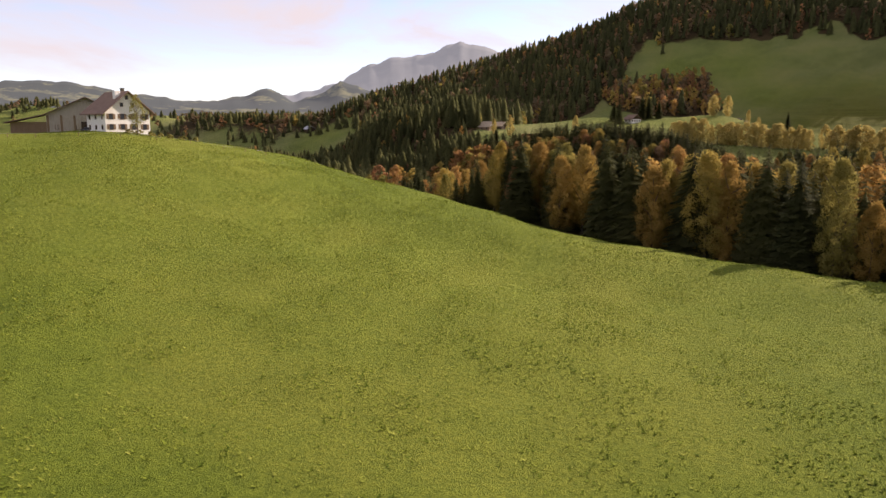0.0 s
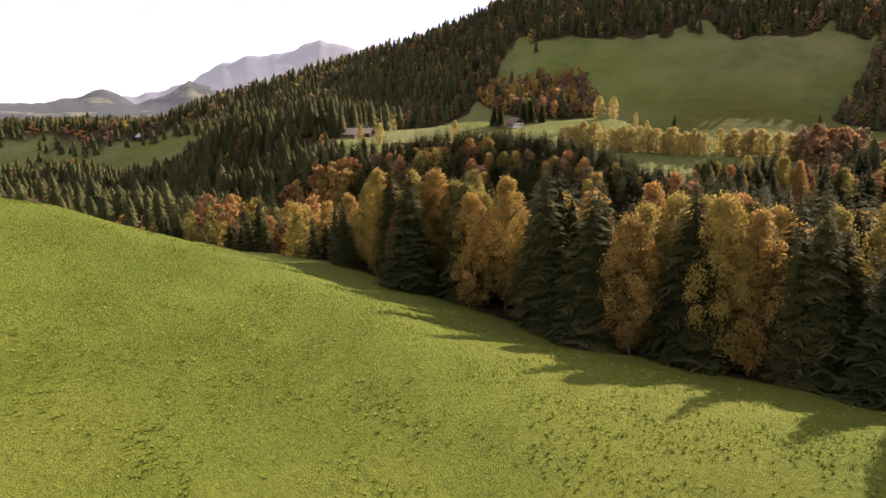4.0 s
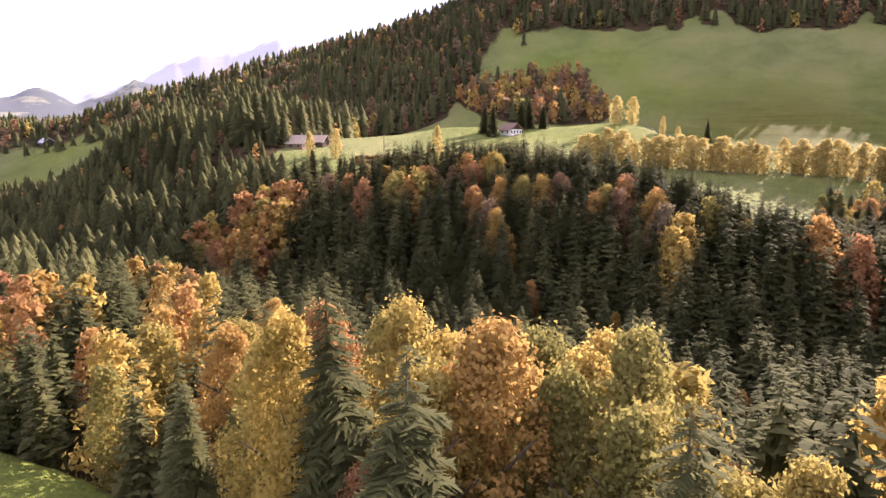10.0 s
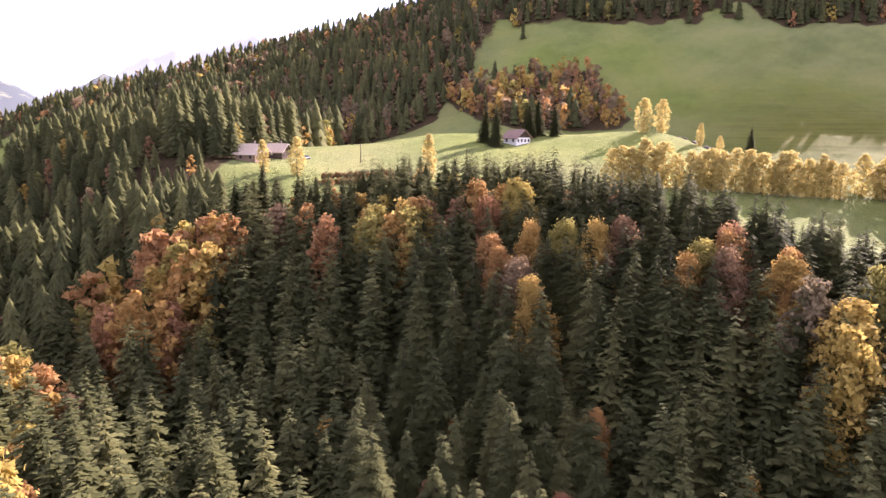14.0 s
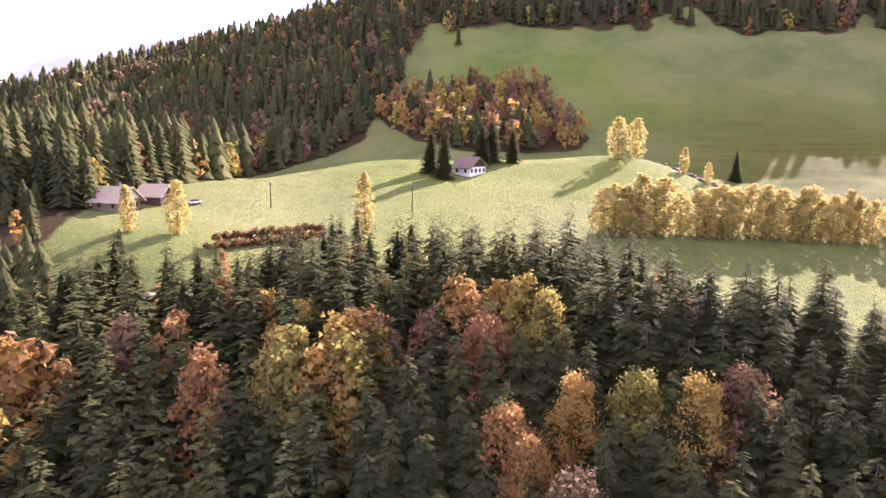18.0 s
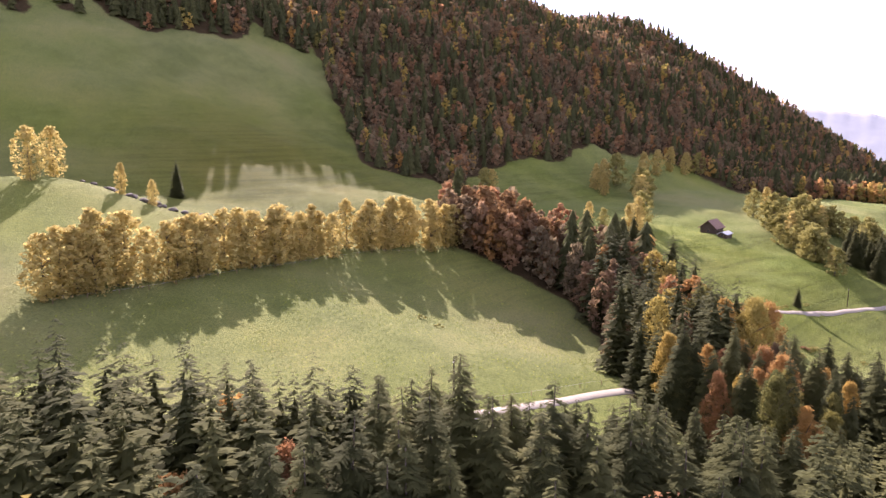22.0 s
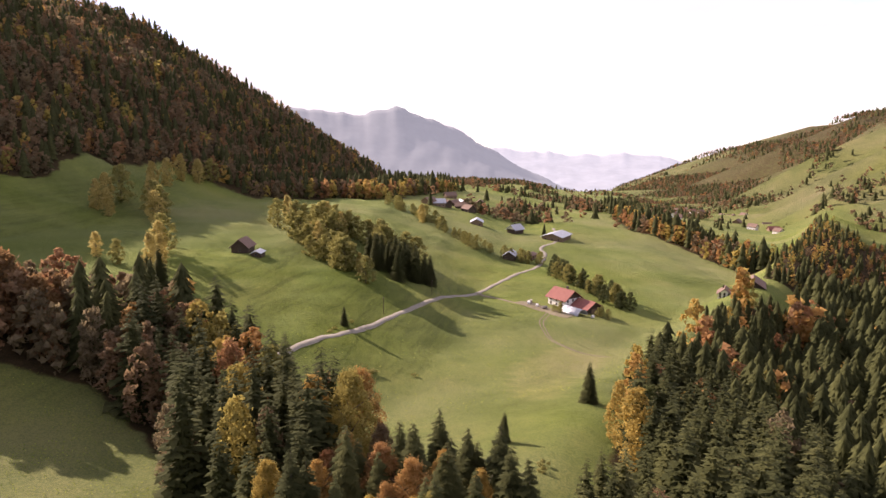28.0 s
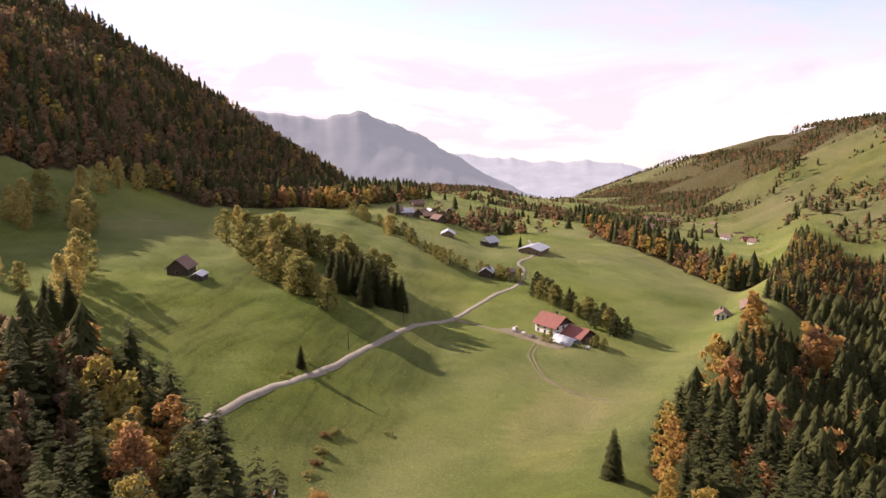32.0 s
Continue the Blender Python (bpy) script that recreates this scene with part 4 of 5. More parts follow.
barn_doors(b, 22, 20, 3.4, DARK_TIMBER)
part("lean_to_wall", box(bmesh.new(), -20.6, -11.0, -9.6, 9.6, -2, 3.2), TIMBER, b, "dark timber lean-to")
bm = bmesh.new()
lean = [bm.verts.new((px, py, pz)) for py in (-11.4, 11.4) for px, pz in ((-11.4, 5.35), (-22.2, 2.75), (-22.2, 3.0), (-11.4, 5.6))]
bm.faces.new(lean[:4]), bm.faces.new(lean[4:][::-1])
for k in range(4):
    bm.faces.new((lean[k], lean[4 + k], lean[4 + (k + 1) % 4], lean[(k + 1) % 4]))
bmesh.ops.recalc_face_normals(bm, faces=bm.faces)
part("lean_to_roof", bm, ROOF_BROWN, b)
# upright boards on the barn's gable
for k in range(30):
    px = -10.9 + k * 0.73
    part("board", box(bmesh.new(), px, px + 0.62, -10.06, -9.98, 0.2, 5.3), PALE_TIMBER if k % 5 else TIMBER, b)
# two chalets at the edge of the terrace
house(78, 524, 48, 8, 9, 3.2, 3.2, TIMBER, ROOF_SUNLIT, "timber chalet above the meadow, its broad roof coloured pale for grazing sun", "chalet", "house", 1.4, (1, 3), PLASTER)
house(89, 531, 48, 7, 8, 2.8, 2.8, DARK_TIMBER, ROOF_SUNLIT, "dark timber chalet with a shingle roof coloured pale for grazing sun", "chalet", "house", 1.0, (1, 3), DARK_TIMBER)
# the far farm on its clearing
house(-95, 838, 30, 10, 13, 4.0, 3.4, DARK_TIMBER, ROOF_GREY, "small far farmhouse with a grey roof in a forest clearing", over=1.2, rows=(1, 3), chimney=False)
# the hut under the wooded knoll
house(200, 541, 24, 10, 8, 3.0, 3.4, PLASTER, ROOF_BROWN, "timber mountain hut with a white base and a brown roof", "hut", "hut", 1.2, (1, 4), DARK_TIMBER, chimney=False)
# lone barns on the eastern pasture
b = house(466, 308, 62, 8, 10, 3.4, 3.4, DARK_TIMBER, ROOF_BROWN, "old dark timber hay barn with a rusty brown roof", "hay_barn", "barn", 1.0, (1, 1), chimney=False)
barn_doors(b, 8, 10, 2.6, TIMBER)
house(455, 303, 62, 4.5, 7, 2.2, 1.0, DARK_TIMBER, ROOF_GREY, "low timber shed with a grey roof", "shed", "shed", 0.5, (1, 1), chimney=False)
house(303, 316, 35, 5, 6.5, 2.4, 2.2, PALE_TIMBER, ROOF_GREY, "small hay hut with a pale grey roof below the copse", "hay_hut", "hut", 0.6, (1, 1), chimney=False)
# the farm with the red roofs
house(414, 158, -80, 11, 12, 4.8, 3.8, PLASTER, ROOF_RED, "white farmhouse with a bright red roof in the pasture", rows=(2, 3), over=1.3, upper=DARK_TIMBER, big=1.0)
b = house(402.5, 152.5, -80, 10, 9.5, 3.4, 2.8, DARK_TIMBER, ROOF_RED, "dark timber farm barn with a red roof", "barn", "barn", 1.2, (1, 2), chimney=False)
barn_doors(b, 10, 9.5, 2.8, TIMBER)


def tunnel(x, y, turn, wide, deep):
    top = tagged(new("tunnel_shelter"), "pale grey arched tunnel shelter beside the red-roofed farm", "shelter")
    top.matrix_world = pose(x, y, z_at(x, y) - 0.2, 0, 0, turn)
    v, f, n = [], [], 12
    for k, py in enumerate((-deep / 2, deep / 2)):
        for r in (wide / 2, wide / 2 - 0.12):
            for s in range(n + 1):
                a = math.pi * s / n
                v.append((r * math.cos(a), py, 0.9 * r * math.sin(a)))
    m = n + 1
    for s in range(n):
        f += [(s, s + 1, 2 * m + s + 1, 2 * m + s), (m + s + 1, m + s, 3 * m + s, 3 * m + s + 1), (s + 1, s, m + s, m + s + 1), (2 * m + s, 2 * m + s + 1, 3 * m + s + 1, 3 * m + s)]
    cover = new("cover", mesh_from("cover", v, f, ROOF_GREY))
    cover.parent = top
    for k in range(5):
        bm = bmesh.new()
        py = -deep / 2 + 0.2 + k * (deep - 0.4) / 4
        for s in range(n):
            a0, a1 = math.pi * s / n, math.pi * (s + 1) / n
            r = wide / 2 + 0.03
            c = Vector((r * math.cos((a0 + a1) / 2), py, 0.9 * r * math.sin((a0 + a1) / 2)))
            bmesh.ops.create_cube(bm, size=1, matrix=Matrix.LocRotScale(c, Euler((0, -(a0 + a1) / 2 - math.pi / 2, 0)), (r * math.pi / n * 1.02, 0.1, 0.1)))
        part("hoop", bm, METAL, top)


tunnel(397, 164.5, -80, 7.0, 12)
draped("farmyard", ((424, 178), (415, 176), (406, 173), (398, 173), (391, 170)), 8.0, 0.2, EARTH, "trampled earthen farmyard before the red-roofed farm", "yard")
# more farms down the valley
house(418, 40, 40, 7, 9, 3.6, 2.8, PLASTER, ROOF_BROWN, "farmhouse with brown roof above the wooded gorge", rows=(2, 3), over=1.2)
b = house(407, 30, 40, 12, 17, 4.2, 3.8, DARK_TIMBER, ROOF_BROWN, "long brown barn beside the farmhouse at the gorge", "barn", "barn", 1.2, (1, 2), chimney=False)
house(594, 38, 35, 17, 22, 3.8, 2.6, TIMBER, ROOF_GREY, "wide barn with a pale grey sheet roof", "barn", "barn", 1.2, (1, 3), chimney=False)
house(620, 62, 20, 9, 11, 4.4, 3.4, DARK_TIMBER, ROOF_GREY, "dark chalet with a grey roof down the valley", "chalet", "house", 1.2, (1, 3), PLASTER)
house(640, 88, 60, 10, 12, 3.6, 2.6, TIMBER, ROOF_GREY, "grey-roofed farm shed on the green shelf", "shed", "shed", 1.0, (1, 2), chimney=False)
house(528, 122, 50, 8, 11, 3.0, 2.6, DARK_TIMBER, ROOF_GREY, "timber barn with a weathered grey roof among bushes", "barn", "barn", 0.8, (1, 2), chimney=False)
house(524, 108, 30, 6, 7, 2.8, 1.4, TIMBER, ROOF_BROWN, "small open timber stall by the road", "stall", "shed", 0.8, (1, 2), chimney=False)
vr = random.Random(21)
for k in range(9):
    vx, vy = 720 + vr.uniform(-30, 160), 60 + vr.uniform(-70, 60)
    house(vx, vy, vr.uniform(0, 180), vr.uniform(8, 11), vr.uniform(9, 13), 4.2, 3.2, vr.choice((DARK_TIMBER, DARK_TIMBER, TIMBER)), vr.choice((ROOF_BROWN, ROOF_GREY, ROOF_BROWN)),
          "small far chalet in the valley meadows", "chalet", "house", 1.0, (1, 2), chimney=False, group="valley chalets")
for k in range(22):
    vx, vy = (1040 + vr.gauss(0, 38), -585 + vr.gauss(0, 30)) if k < 14 else (vr.uniform(620, 960), vr.uniform(-540, -330))
    house(vx, vy, vr.uniform(0, 180), vr.uniform(8, 12), vr.uniform(9, 14), 5.0, 3.6, vr.choice((PLASTER, PLASTER, TIMBER)), vr.choice((ROOF_BROWN, ROOF_RED, ROOF_BROWN)),
          "small far house of the hamlet on the opposite slope", "village_house", "house", 1.0, (1, 2), chimney=False, group="far hamlet")


# ---- single trees, rows and hedges ----
def shade_of(tone):
    """A leaf material of one tone for single trees."""
    m, nt, b = shader("leaves_" + tone[0], 0.9)
    b.inputs["Specular IOR Level"].default_value = 0.08
    c = ramp(nt, noise_node(nt, 0.9, 4, 0.6), (0.3, tone[1]), (0.7, tone[2]))
    nt.links.new(c, b.inputs["Base Color"])
    t = nt.nodes.new("ShaderNodeBsdfTranslucent")
    nt.links.new(c, t.inputs["Color"])
    mix = nt.nodes.new("ShaderNodeMixShader")
    mix.inputs[0].default_value = 0.55
    nt.links.new(b.outputs[0], mix.inputs[1])
    nt.links.new(t.outputs[0], mix.inputs[2])
    nt.links.new(mix.outputs[0], nt.nodes["Material Output"].inputs["Surface"])
    return m


YELLOW = shade_of(("yellow", (0.40, 0.322, 0.10), (0.58, 0.47, 0.17)))
OLIVE = shade_of(("olive", (0.21, 0.20, 0.06), (0.38, 0.335, 0.105)))
DEEP = shade_of(("deep_green", (0.06, 0.075, 0.03), (0.13, 0.135, 0.05)))
COPPER = shade_of(("copper", (0.17, 0.10, 0.045), (0.32, 0.195, 0.08)))
ROW = [(mesh_from("crown", *leafy(rng, 2000, 0.022, 0.0, 0.18 + 0.025 * k, 60, True), YELLOW), mesh_from("trunk", *stem(rng, 7, 0.75, 0.014), BARK)) for k in range(3)]
GREENISH = [(mesh_from("crown", *leafy(rng, 1300, 0.03, 0.03, 0.27, 28, True), OLIVE), mesh_from("trunk", *stem(rng, 7, 0.7, 0.018), BARK)) for k in range(2)]
DARKISH = [(mesh_from("crown", *leafy(rng, 1300, 0.03, 0.02, 0.27, 28, True), DEEP), mesh_from("trunk", *stem(rng, 7, 0.7, 0.018), BARK)) for k in range(2)]
REDDISH = [(mesh_from("crown", *leafy(rng, 2200, 0.0235, 0.03, 0.26, 34, True), COPPER), mesh_from("trunk", *stem(rng, 7, 0.7, 0.018), BARK)) for k in range(2)]


def along(pts, step):
    for (ax, ay), (bx, by) in zip(pts, pts[1:]):
        n = max(1, int(math.hypot(bx - ax, by - ay) / step))
        for k in range(n):
            yield ax + (bx - ax) * k / n, ay + (by - ay) * k / n


tr = random.Random(33)
for x, y in along(((206, 470), (232, 461), (258, 455), (286, 446), (313, 431), (336, 412)), 3.3):
    if tr.random() < 0.97:
        plant("broadleaf", x + tr.gauss(0, 1.2), y + tr.gauss(0, 1.2), tr.uniform(13, 18.5), tr.uniform(0, 6), "slender yellow autumn tree in a row above the field", "row of yellow trees", tr.choice(ROW), tr.uniform(1.2, 1.65))
for x, y, h in ((262, 529, 17), (277, 535, 17), (284, 515, 11), (139, 490, 17), (91, 495, 14), (80, 500, 12), (288, 506, 9)):
    plant("broadleaf", x, y, h, tr.uniform(0, 6), "single bright yellow tree standing on the meadow", "single yellow trees", tr.choice(ROW), 1.1)
for x, y, h in ((187, 536, 20), (185, 544, 18), (212, 552, 19), (219, 556, 20), (226, 552, 16), (320, 520, 15), (379, 285, 8), (262, 283, 8), (284, 242, 12.5), (398, 352, 14), (404, 348, 16), (408, 354, 13), (228, 313, 15), (233, 307, 13), (488, 224, 15), (482, 218, 14), (494, 230, 13), (486, 232, 15), (478, 222, 12), (455, 116, 11), (610, 40, 10)):
    plant("spruce", x, y, h, tr.uniform(0, 6), "single dark spruce standing on the open meadow", "single spruces", None, 1.25)
for x, y, h in ((580, 359, 17), (572, 367, 14), (615, 340, 15), (600, 341, 14), (576, 342, 15), (560, 341, 16), (545, 340, 15), (532, 343, 14), (454, 344, 13), (447, 346, 12), (449, 370, 8), (662, 319, 15), (676, 306, 14), (690, 296, 14), (641, 330, 15), (477, 431, 12), (484, 428, 11), (430, 346, 11), (422, 350, 12), (552, 366, 12), (560, 372, 13), (600, 156, 11), (606, 150, 10), (438, 362, 8), (474, 342, 6), (365, 374, 7)):
    plant("broadleaf", x, y, h * 1.35, tr.uniform(0, 6), "rounded olive and yellow tree on the sunny slope", "slope trees", tr.choice(GREENISH + ROW), 1.3)
for x, y, h in ((345, 410, 22), (338, 402, 24), (350, 396, 22), (354, 406, 20), (342, 388, 22), (332, 394, 19), (336, 380, 20), (346, 376, 18)):
    plant("broadleaf", x, y, h, tr.uniform(0, 6), "broad copper-brown beech at the end of the tree row", "copper beeches", tr.choice(REDDISH), 1.2)
for x, y in along(((545, 268), (525, 254), (505, 238), (478, 216)), 2.6):
    plant("broadleaf", x + tr.gauss(0, 6), y + tr.gauss(0, 6), tr.uniform(12, 19), tr.uniform(0, 6), "olive and yellow tree of the grove on the pasture", "pasture grove", tr.choice(GREENISH + ROW[:1]), 1.3)
for x, y in along(((502, 272), (470, 268), (436, 257)), 2.6):
    plant("broadleaf", x + tr.gauss(0, 4), y + tr.gauss(0, 4), tr.uniform(9, 17), tr.uniform(0, 6), "olive and yellow tree of the grove on the pasture", "pasture grove", tr.choice(GREENISH + GREENISH + ROW[:1]), 1.3)
for k in range(16):
    plant("spruce", 458 + tr.gauss(0, 9), 229 + tr.gauss(0, 7), tr.uniform(14, 21), tr.uniform(0, 6), "dark spruce at the shady end of the pasture grove", "grove spruces", None, 1.3)
for x, y in along(((660, 160), (600, 148), (546, 143), (530, 122), (508, 106)), 4.5):
    plant("broadleaf", x + tr.gauss(0, 2.5), y + tr.gauss(0, 2.5), tr.uniform(5, 11), tr.uniform(0, 6), "small hedge tree with yellow-green leaves", "hedge trees", tr.choice(GREENISH), 1.4)
for x, y in along(((486, 116), (452, 126), (430, 123), (402, 127)), 2.3):
    plant("broadleaf", x + tr.gauss(0, 2.2), y + tr.gauss(0, 2.2), tr.uniform(7, 12.5), tr.uniform(0, 6), "tall hedge tree with olive and yellow leaves behind the farm", "farm hedge", tr.choice(DARKISH + GREENISH), 1.25)
for x, y in ((391, 154), (394, 150), (388, 151), (399, 171), (402, 172.5)):
    plant("broadleaf", x, y, tr.uniform(4, 6), tr.uniform(0, 6), "small garden fruit tree beside the farm", "farm garden trees", tr.choice(GREENISH), 1.3)
THIN = (mesh_from("crown", *leafy(rng, 1100, 0.017, 0.2, 0.24, 30, True), OLIVE), mesh_from("trunk", *stem(rng, 12, 0.85, 0.016), BARK))
plant("broadleaf", -68.5, 190.5, 11.5, 1.0, "sparse autumn tree before the white farmhouse", "", THIN, 0.9)


def bush(x, y, r, h, material, label, group=""):
    v, f = leafy(rng, 260, 0.09, 0.0, 0.5, 6)
    v = v * np.array((2 * r, 2 * r, h))
    ob = tagged(new("bush", mesh_from("bush", v, f, material)), label, "bush", group)
    ob.location = (x, y, z_at(x, y) - 0.3)


for x, y in along(((98, 482), (112, 486), (128, 490)), 2.2):
    bush(x, y, 2.9, tr.uniform(3.6, 4.8), COPPER, "dense brown hedge bush beside the gravel road", "brown hedge")
for x, y in along(((322, 302), (330, 296), (338, 292), (346, 284)), 3.5):
    bush(x + tr.gauss(0, 1), y + tr.gauss(0, 1), 2.2, tr.uniform(0.8, 2.0), OLIVE if tr.random() < 0.5 else COPPER, "low tangled bush on a bank in the pasture", "bank bushes")
for x, y in ((375, 290), (371, 293), (383, 281), (240, 287), (243, 285), (341, 272), (262, 404), (258, 398)):
    bush(x, y, 1.2, 1.4, OLIVE, "small dark bush in the grass", "small bushes")
for x, y in ((-72, 193), (-70, 195), (-67, 196), (-65, 198), (-63, 200), (-60, 203), (-57, 206)):
    bush(x, y, 1.6, 1.6, OLIVE, "low garden shrub before the white farmhouse", "garden shrubs")


# ---- small things ----
def pole(x, y, h, label, group):
    top = tagged(new("wooden_pole"), label, "pole", group)
    top.location = (x, y, z_at(x, y))
    bm = bmesh.new()
    bmesh.ops.create_cone(bm, segments=8, radius1=0.16, radius2=0.11, depth=h + 0.6, cap_ends=True, matrix=pose(0, 0, h / 2 - 0.3))
    part("post", bm, DARK_TIMBER, top)
    part("crossarm", box(bmesh.new(), -0.7, 0.7, -0.06, 0.06, h - 0.6, h - 0.45, 0.01), DARK_TIMBER, top)
    for k in (-0.55, 0.55):
        bm = bmesh.new()
        bmesh.ops.create_cone(bm, segments=8, radius1=0.07, radius2=0.05, depth=0.2, cap_ends=True, matrix=pose(k, 0, h - 0.34))
        part("insulator", bm, PLASTER, top)


for x, y in ((211, 382), (120, 520), (160, 505), (398, 262), (428, 226)):
    pole(x, y, 7.5, "weathered wooden power pole beside the road", "power poles")


def fence(pts, step, label, h=1.1):
    top = tagged(new("fence"), label, "fence")
    last = None
    for x, y in along(pts, step):
        z = z_at(x, y)
        part("post", box(bmesh.new(), x - 0.06, x + 0.06, y - 0.06, y + 0.06, z - 0.3, z + h, 0.015), TIMBER, top)
        here = Vector((x, y, z + h - 0.15))
        if last is not None:
            bm = bmesh.new()
            bmesh.ops.create_cone(bm, segments=4, radius1=0.015, radius2=0.015, depth=(here - last).length, cap_ends=True,
                                  matrix=Matrix.Translation((here + last) / 2) @ (here - last).to_track_quat("Z", "Y").to_matrix().to_4x4())
            part("wire", bm, METAL, top)
        last = here


fence(((120, 442), (165, 413), (199, 387), (226, 364), (245, 347)), 6.0, "post and wire fence along the gravel road")
fence(((204, 466), (232, 457), (258, 451), (286, 442), (312, 427), (332, 409)), 6.0, "post and wire fence under the row of trees")
fence(((-112, 180), (-90, 178), (-70, 182), (-45, 190), (-30, 205)), 7.0, "thin post and wire fence on the hilltop meadow")


def boulder(x, y, r, label, group):
    bm = bmesh.new()
    bmesh.ops.create_icosphere(bm, subdivisions=2, radius=r)
    off = Vector((x, y, 0))
    for v in bm.verts:
        v.co *= 1 + 0.35 * noise.noise(v.co * (0.9 / r) + off)
        v.co.z *= 0.65
    me = bpy.data.meshes.new("boulder")
    bm.to_mesh(me)
    bm.free()
    me.materials.append(STONE)
    ob = tagged(new("boulder", me), label, "rock", group)
    ob.location = (x, y, z_at(x, y) + r * 0.15)


for k in range(26):
    t = k / 25
    boulder(284 + 12 * t + tr.gauss(0, 1.6), 526 - 34 * t + tr.gauss(0, 1.6), tr.uniform(0.6, 1.9), "grey limestone boulder of an outcrop on the slope", "rock outcrop")
for k in range(40):
    t = k / 39
    boulder(-14 + 34 * t + tr.gauss(0, 2.5), 440 - 40 * t + tr.gauss(0, 2.5), tr.uniform(0.5, 1.5), "pale boulder in the stream bed of the ravine", "stream boulders")
STREAM = surface("pale_stream_gravel", (0.28, 0.26, 0.24), (0.5, 0.48, 0.45), 0.3, 0.6, 0.1)
draped("stream_bed", ((-90, 520), (-40, 468), (-14, 440), (8, 416), (30, 394), (60, 352), (100, 300), (150, 245)), 9.0, 0.3, STREAM, "pale gravel stream bed at the bottom of the ravine", "stream")


def car(x, y, turn, paint, label):
    top = tagged(new("car"), label, "car")
    top.matrix_world = pose(x, y, z_at(x, y) + 0.05, 0, 0, turn)
    bm = box(bmesh.new(), -0.85, 0.85, -2.1, 2.1, 0.35, 0.95, 0.12)
    part("body", bm, paint, top)
    bm = box(bmesh.new(), -0.72, 0.72, -1.3, 1.1, 0.95, 1.5, 0.2)
    part("cabin", bm, GLASS, top)
    for sx in (-0.8, 0.8):
        for py in (-1.3, 1.3):
            bm = bmesh.new()
            bmesh.ops.create_cone(bm, segments=14, radius1=0.33, radius2=0.33, depth=0.22, cap_ends=True, matrix=pose(sx, py, 0.33, 0, 90, 0))
            part("wheel", bm, DARK_TIMBER, top)


car(-88, 205, 70, GLASS, "dark parked car beside the white farmhouse")
car(99, 527, 120, METAL, "grey parked car by the chalets")


def bale(x, y, label, material, group):
    bm = bmesh.new()
    bmesh.ops.create_cone(bm, segments=18, radius1=0.75, radius2=0.75, depth=1.3, cap_ends=True, matrix=pose(0, 0, 0.72, 90, 0, 0))
    bmesh.ops.bevel(bm, geom=[e for e in bm.edges if e.calc_face_angle(0) > 1.0], offset=0.12, segments=2, affect="EDGES")
    me = bpy.data.meshes.new("hay_bale")
    bm.to_mesh(me)
    bm.free()
    me.materials.append(material)
    ob = tagged(new("hay_bale", me), label, "bale", group)
    ob.location, ob.rotation_euler = (x, y, z_at(x, y)), (0, 0, tr.uniform(0, 3))


for x, y in ((419, 176), (417.6, 177), (413, 175), (388, 160)):
    bale(x, y, "white wrapped hay bale stacked in the farmyard", PLASTER, "wrapped bales")


def wood_pile(x, y, turn, n, label):
    top = tagged(new("wood_pile"), label, "wood pile", "farmyard piles")
    top.matrix_world = pose(x, y, z_at(x, y) + 0.15, 0, 0, turn)
    for k in range(n):
        row, col = divmod(k, 5)
        bm = bmesh.new()
        bmesh.ops.create_cone(bm, segments=7, radius1=0.24, radius2=0.21, depth=tr.uniform(2.6, 3.2), cap_ends=True, matrix=pose((col + 0.5 * (row % 2)) * 0.46 - 1.1, 0, 0.24 + row * 0.4, 90, 0, 0))
        part("log", bm, PALE_TIMBER if k % 3 else TIMBER, top)


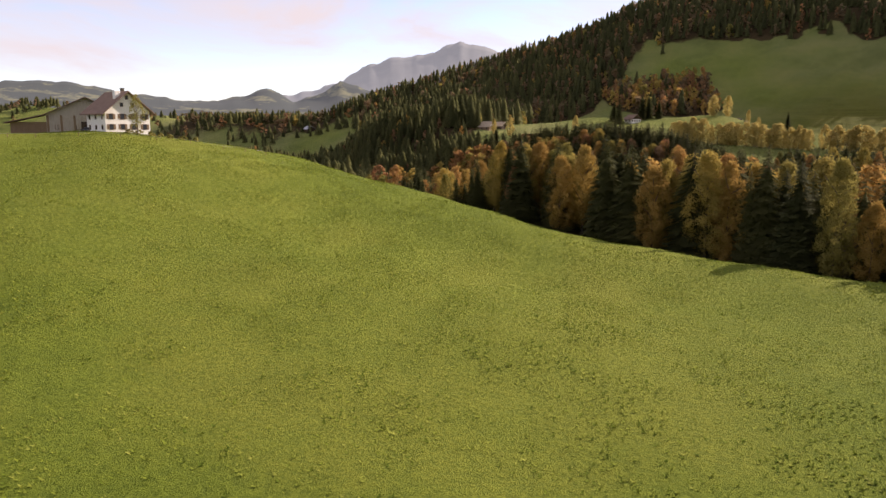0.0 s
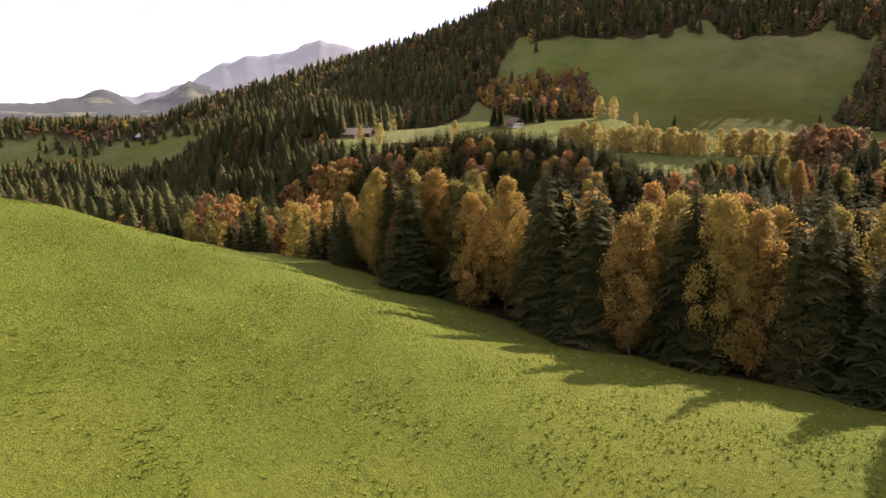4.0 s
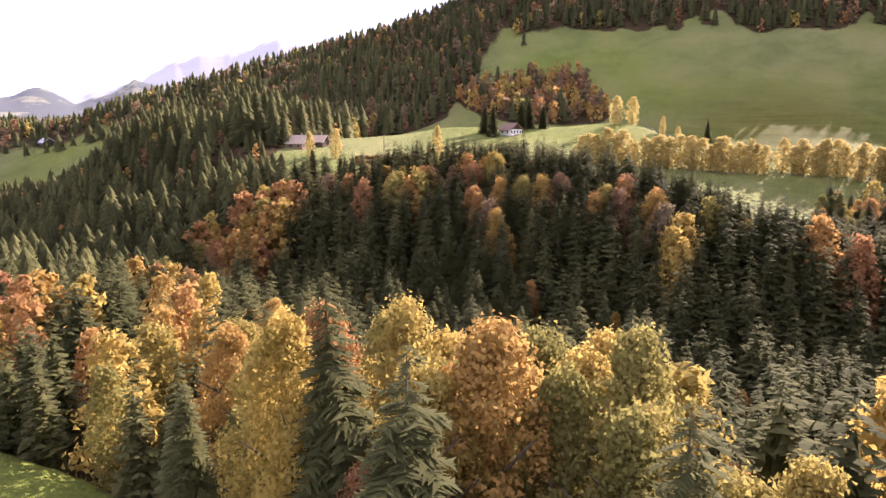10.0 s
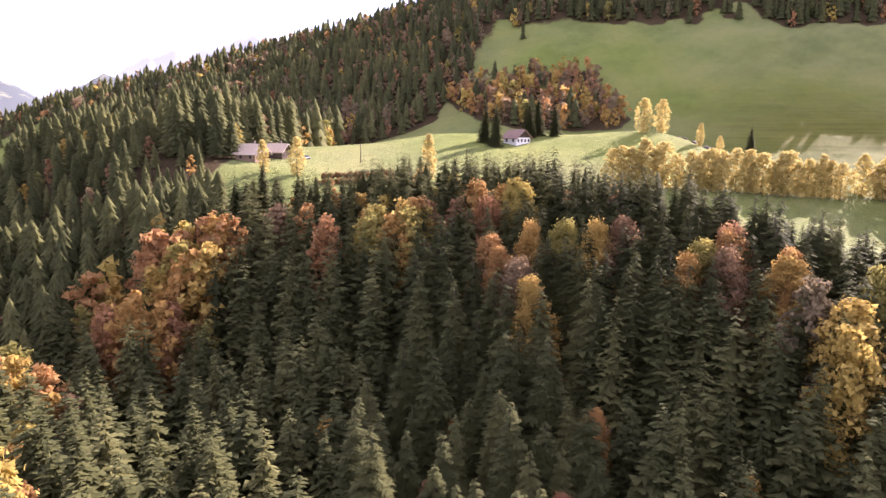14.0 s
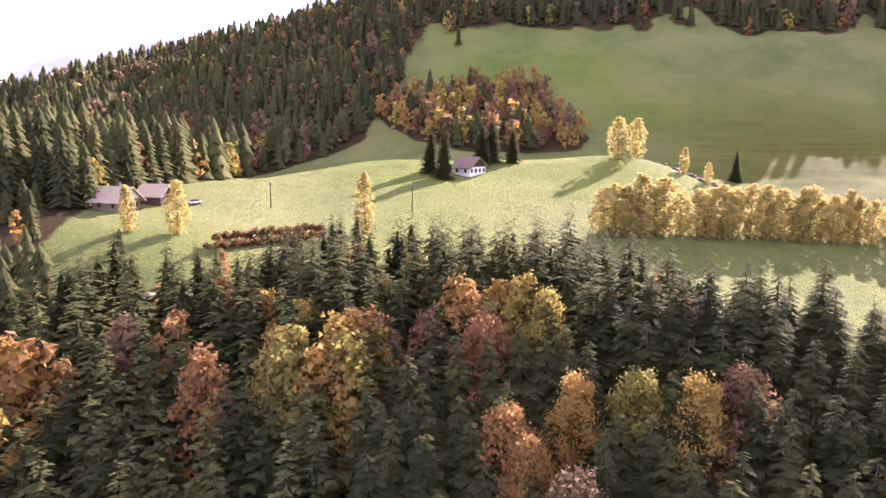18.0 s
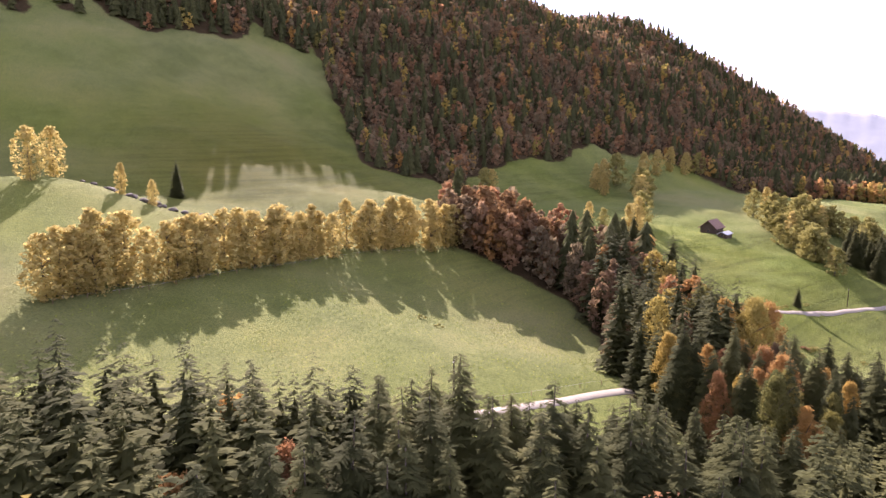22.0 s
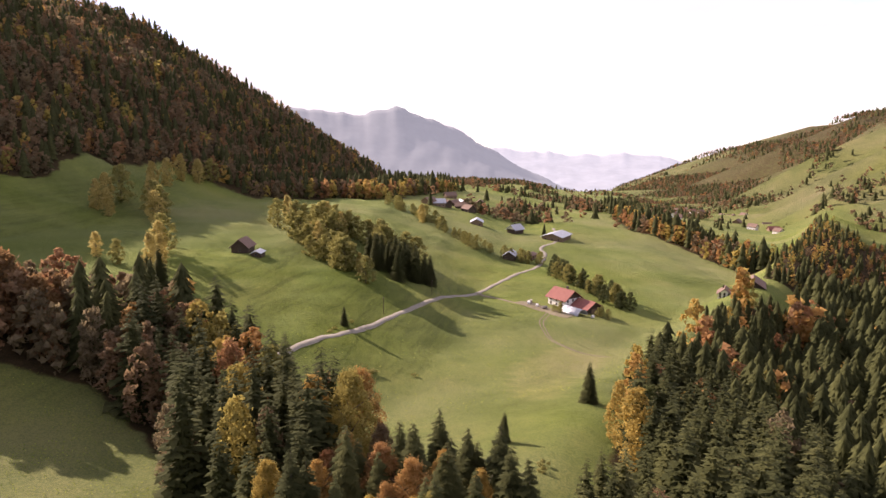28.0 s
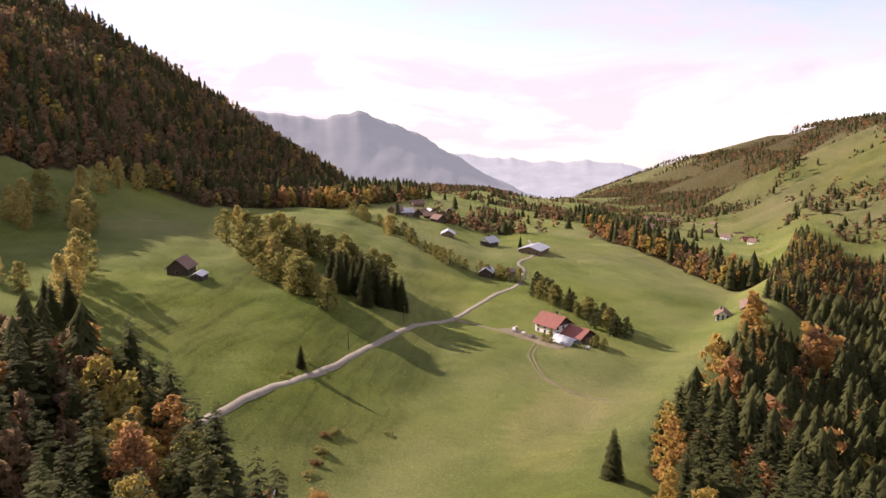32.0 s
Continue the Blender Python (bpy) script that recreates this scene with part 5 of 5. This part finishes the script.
wood_pile(409, 174, 15, 14, "stack of pale cut logs in the farmyard")
wood_pile(423, 173, 60, 12, "small stack of logs beside the farm drive")


# ---- grass tufts on the meadows ----
TUFT = leaf_material("grass_tuft", ((0.0, (0.10, 0.15, 0.018)), (0.5, (0.19, 0.24, 0.03)), (1.0, (0.32, 0.35, 0.07))), False, 0.35)


def tufts(x0, x1, y0, y1, step, seed, sparse, big, label):
    X, Y, r = scatter(x0, x1, y0, y1, step, seed)
    p = ravine_side(X, Y)
    w, _ = woods(X, Y)
    clumpy = ripple(X * 9, Y * 9) + 0.6 * ripple(X * 3 + 7, Y * 3) + r.normal(0, 0.7, X.size)
    track, _ = near_line(X, Y, (130, 432), (165, 408), (198, 382), (224, 360), (246, 342), (290, 344))
    ok = ((p < -38) | (p > 170)) & (w < 0.5) & (clumpy > sparse) & (track > 3)
    X, Y = X[ok], Y[ok]
    n = len(X)
    Z = height(X, Y)
    a, s = r.uniform(0, 6.28, n), r.uniform(0.4, 1.0, n) * big
    verts = np.empty((n, 6, 3))
    for k in range(3):
        b = a + k * 2.09
        dx, dy = np.cos(b), np.sin(b)
        verts[:, 2 * k] = np.stack([X + dx * s, Y + dy * s, Z + s * r.uniform(0.3, 0.9, n)], -1)
        verts[:, 2 * k + 1] = np.stack([X - dy * s * 0.5, Y + dx * s * 0.5, Z - 0.03], -1)
    i = np.arange(n)[:, None] * 6
    faces = np.concatenate([i + np.array((1, 0, 3)), i + np.array((3, 2, 5)), i + np.array((5, 4, 1))])
    tint = np.tile(np.clip(r.normal(0.5, 0.25, n), 0, 1), 3)
    tagged(new("grass_tufts", mesh_from("grass_tufts", verts.reshape(-1, 3), faces, TUFT, tint)), label, "grass", kind="stuff")


tufts(-95, 100, 12, 235, 0.72, 12, 0.3, 0.42, "short tufts of green pasture grass on the first meadow")
tufts(170, 345, 330, 462, 0.9, 13, 0.2, 0.34, "uneven tufts of green grass on the field below the tree row")
tufts(300, 480, 150, 330, 1.4, 14, 0.3, 0.42, "rough tufts of grazed grass on the eastern pasture")
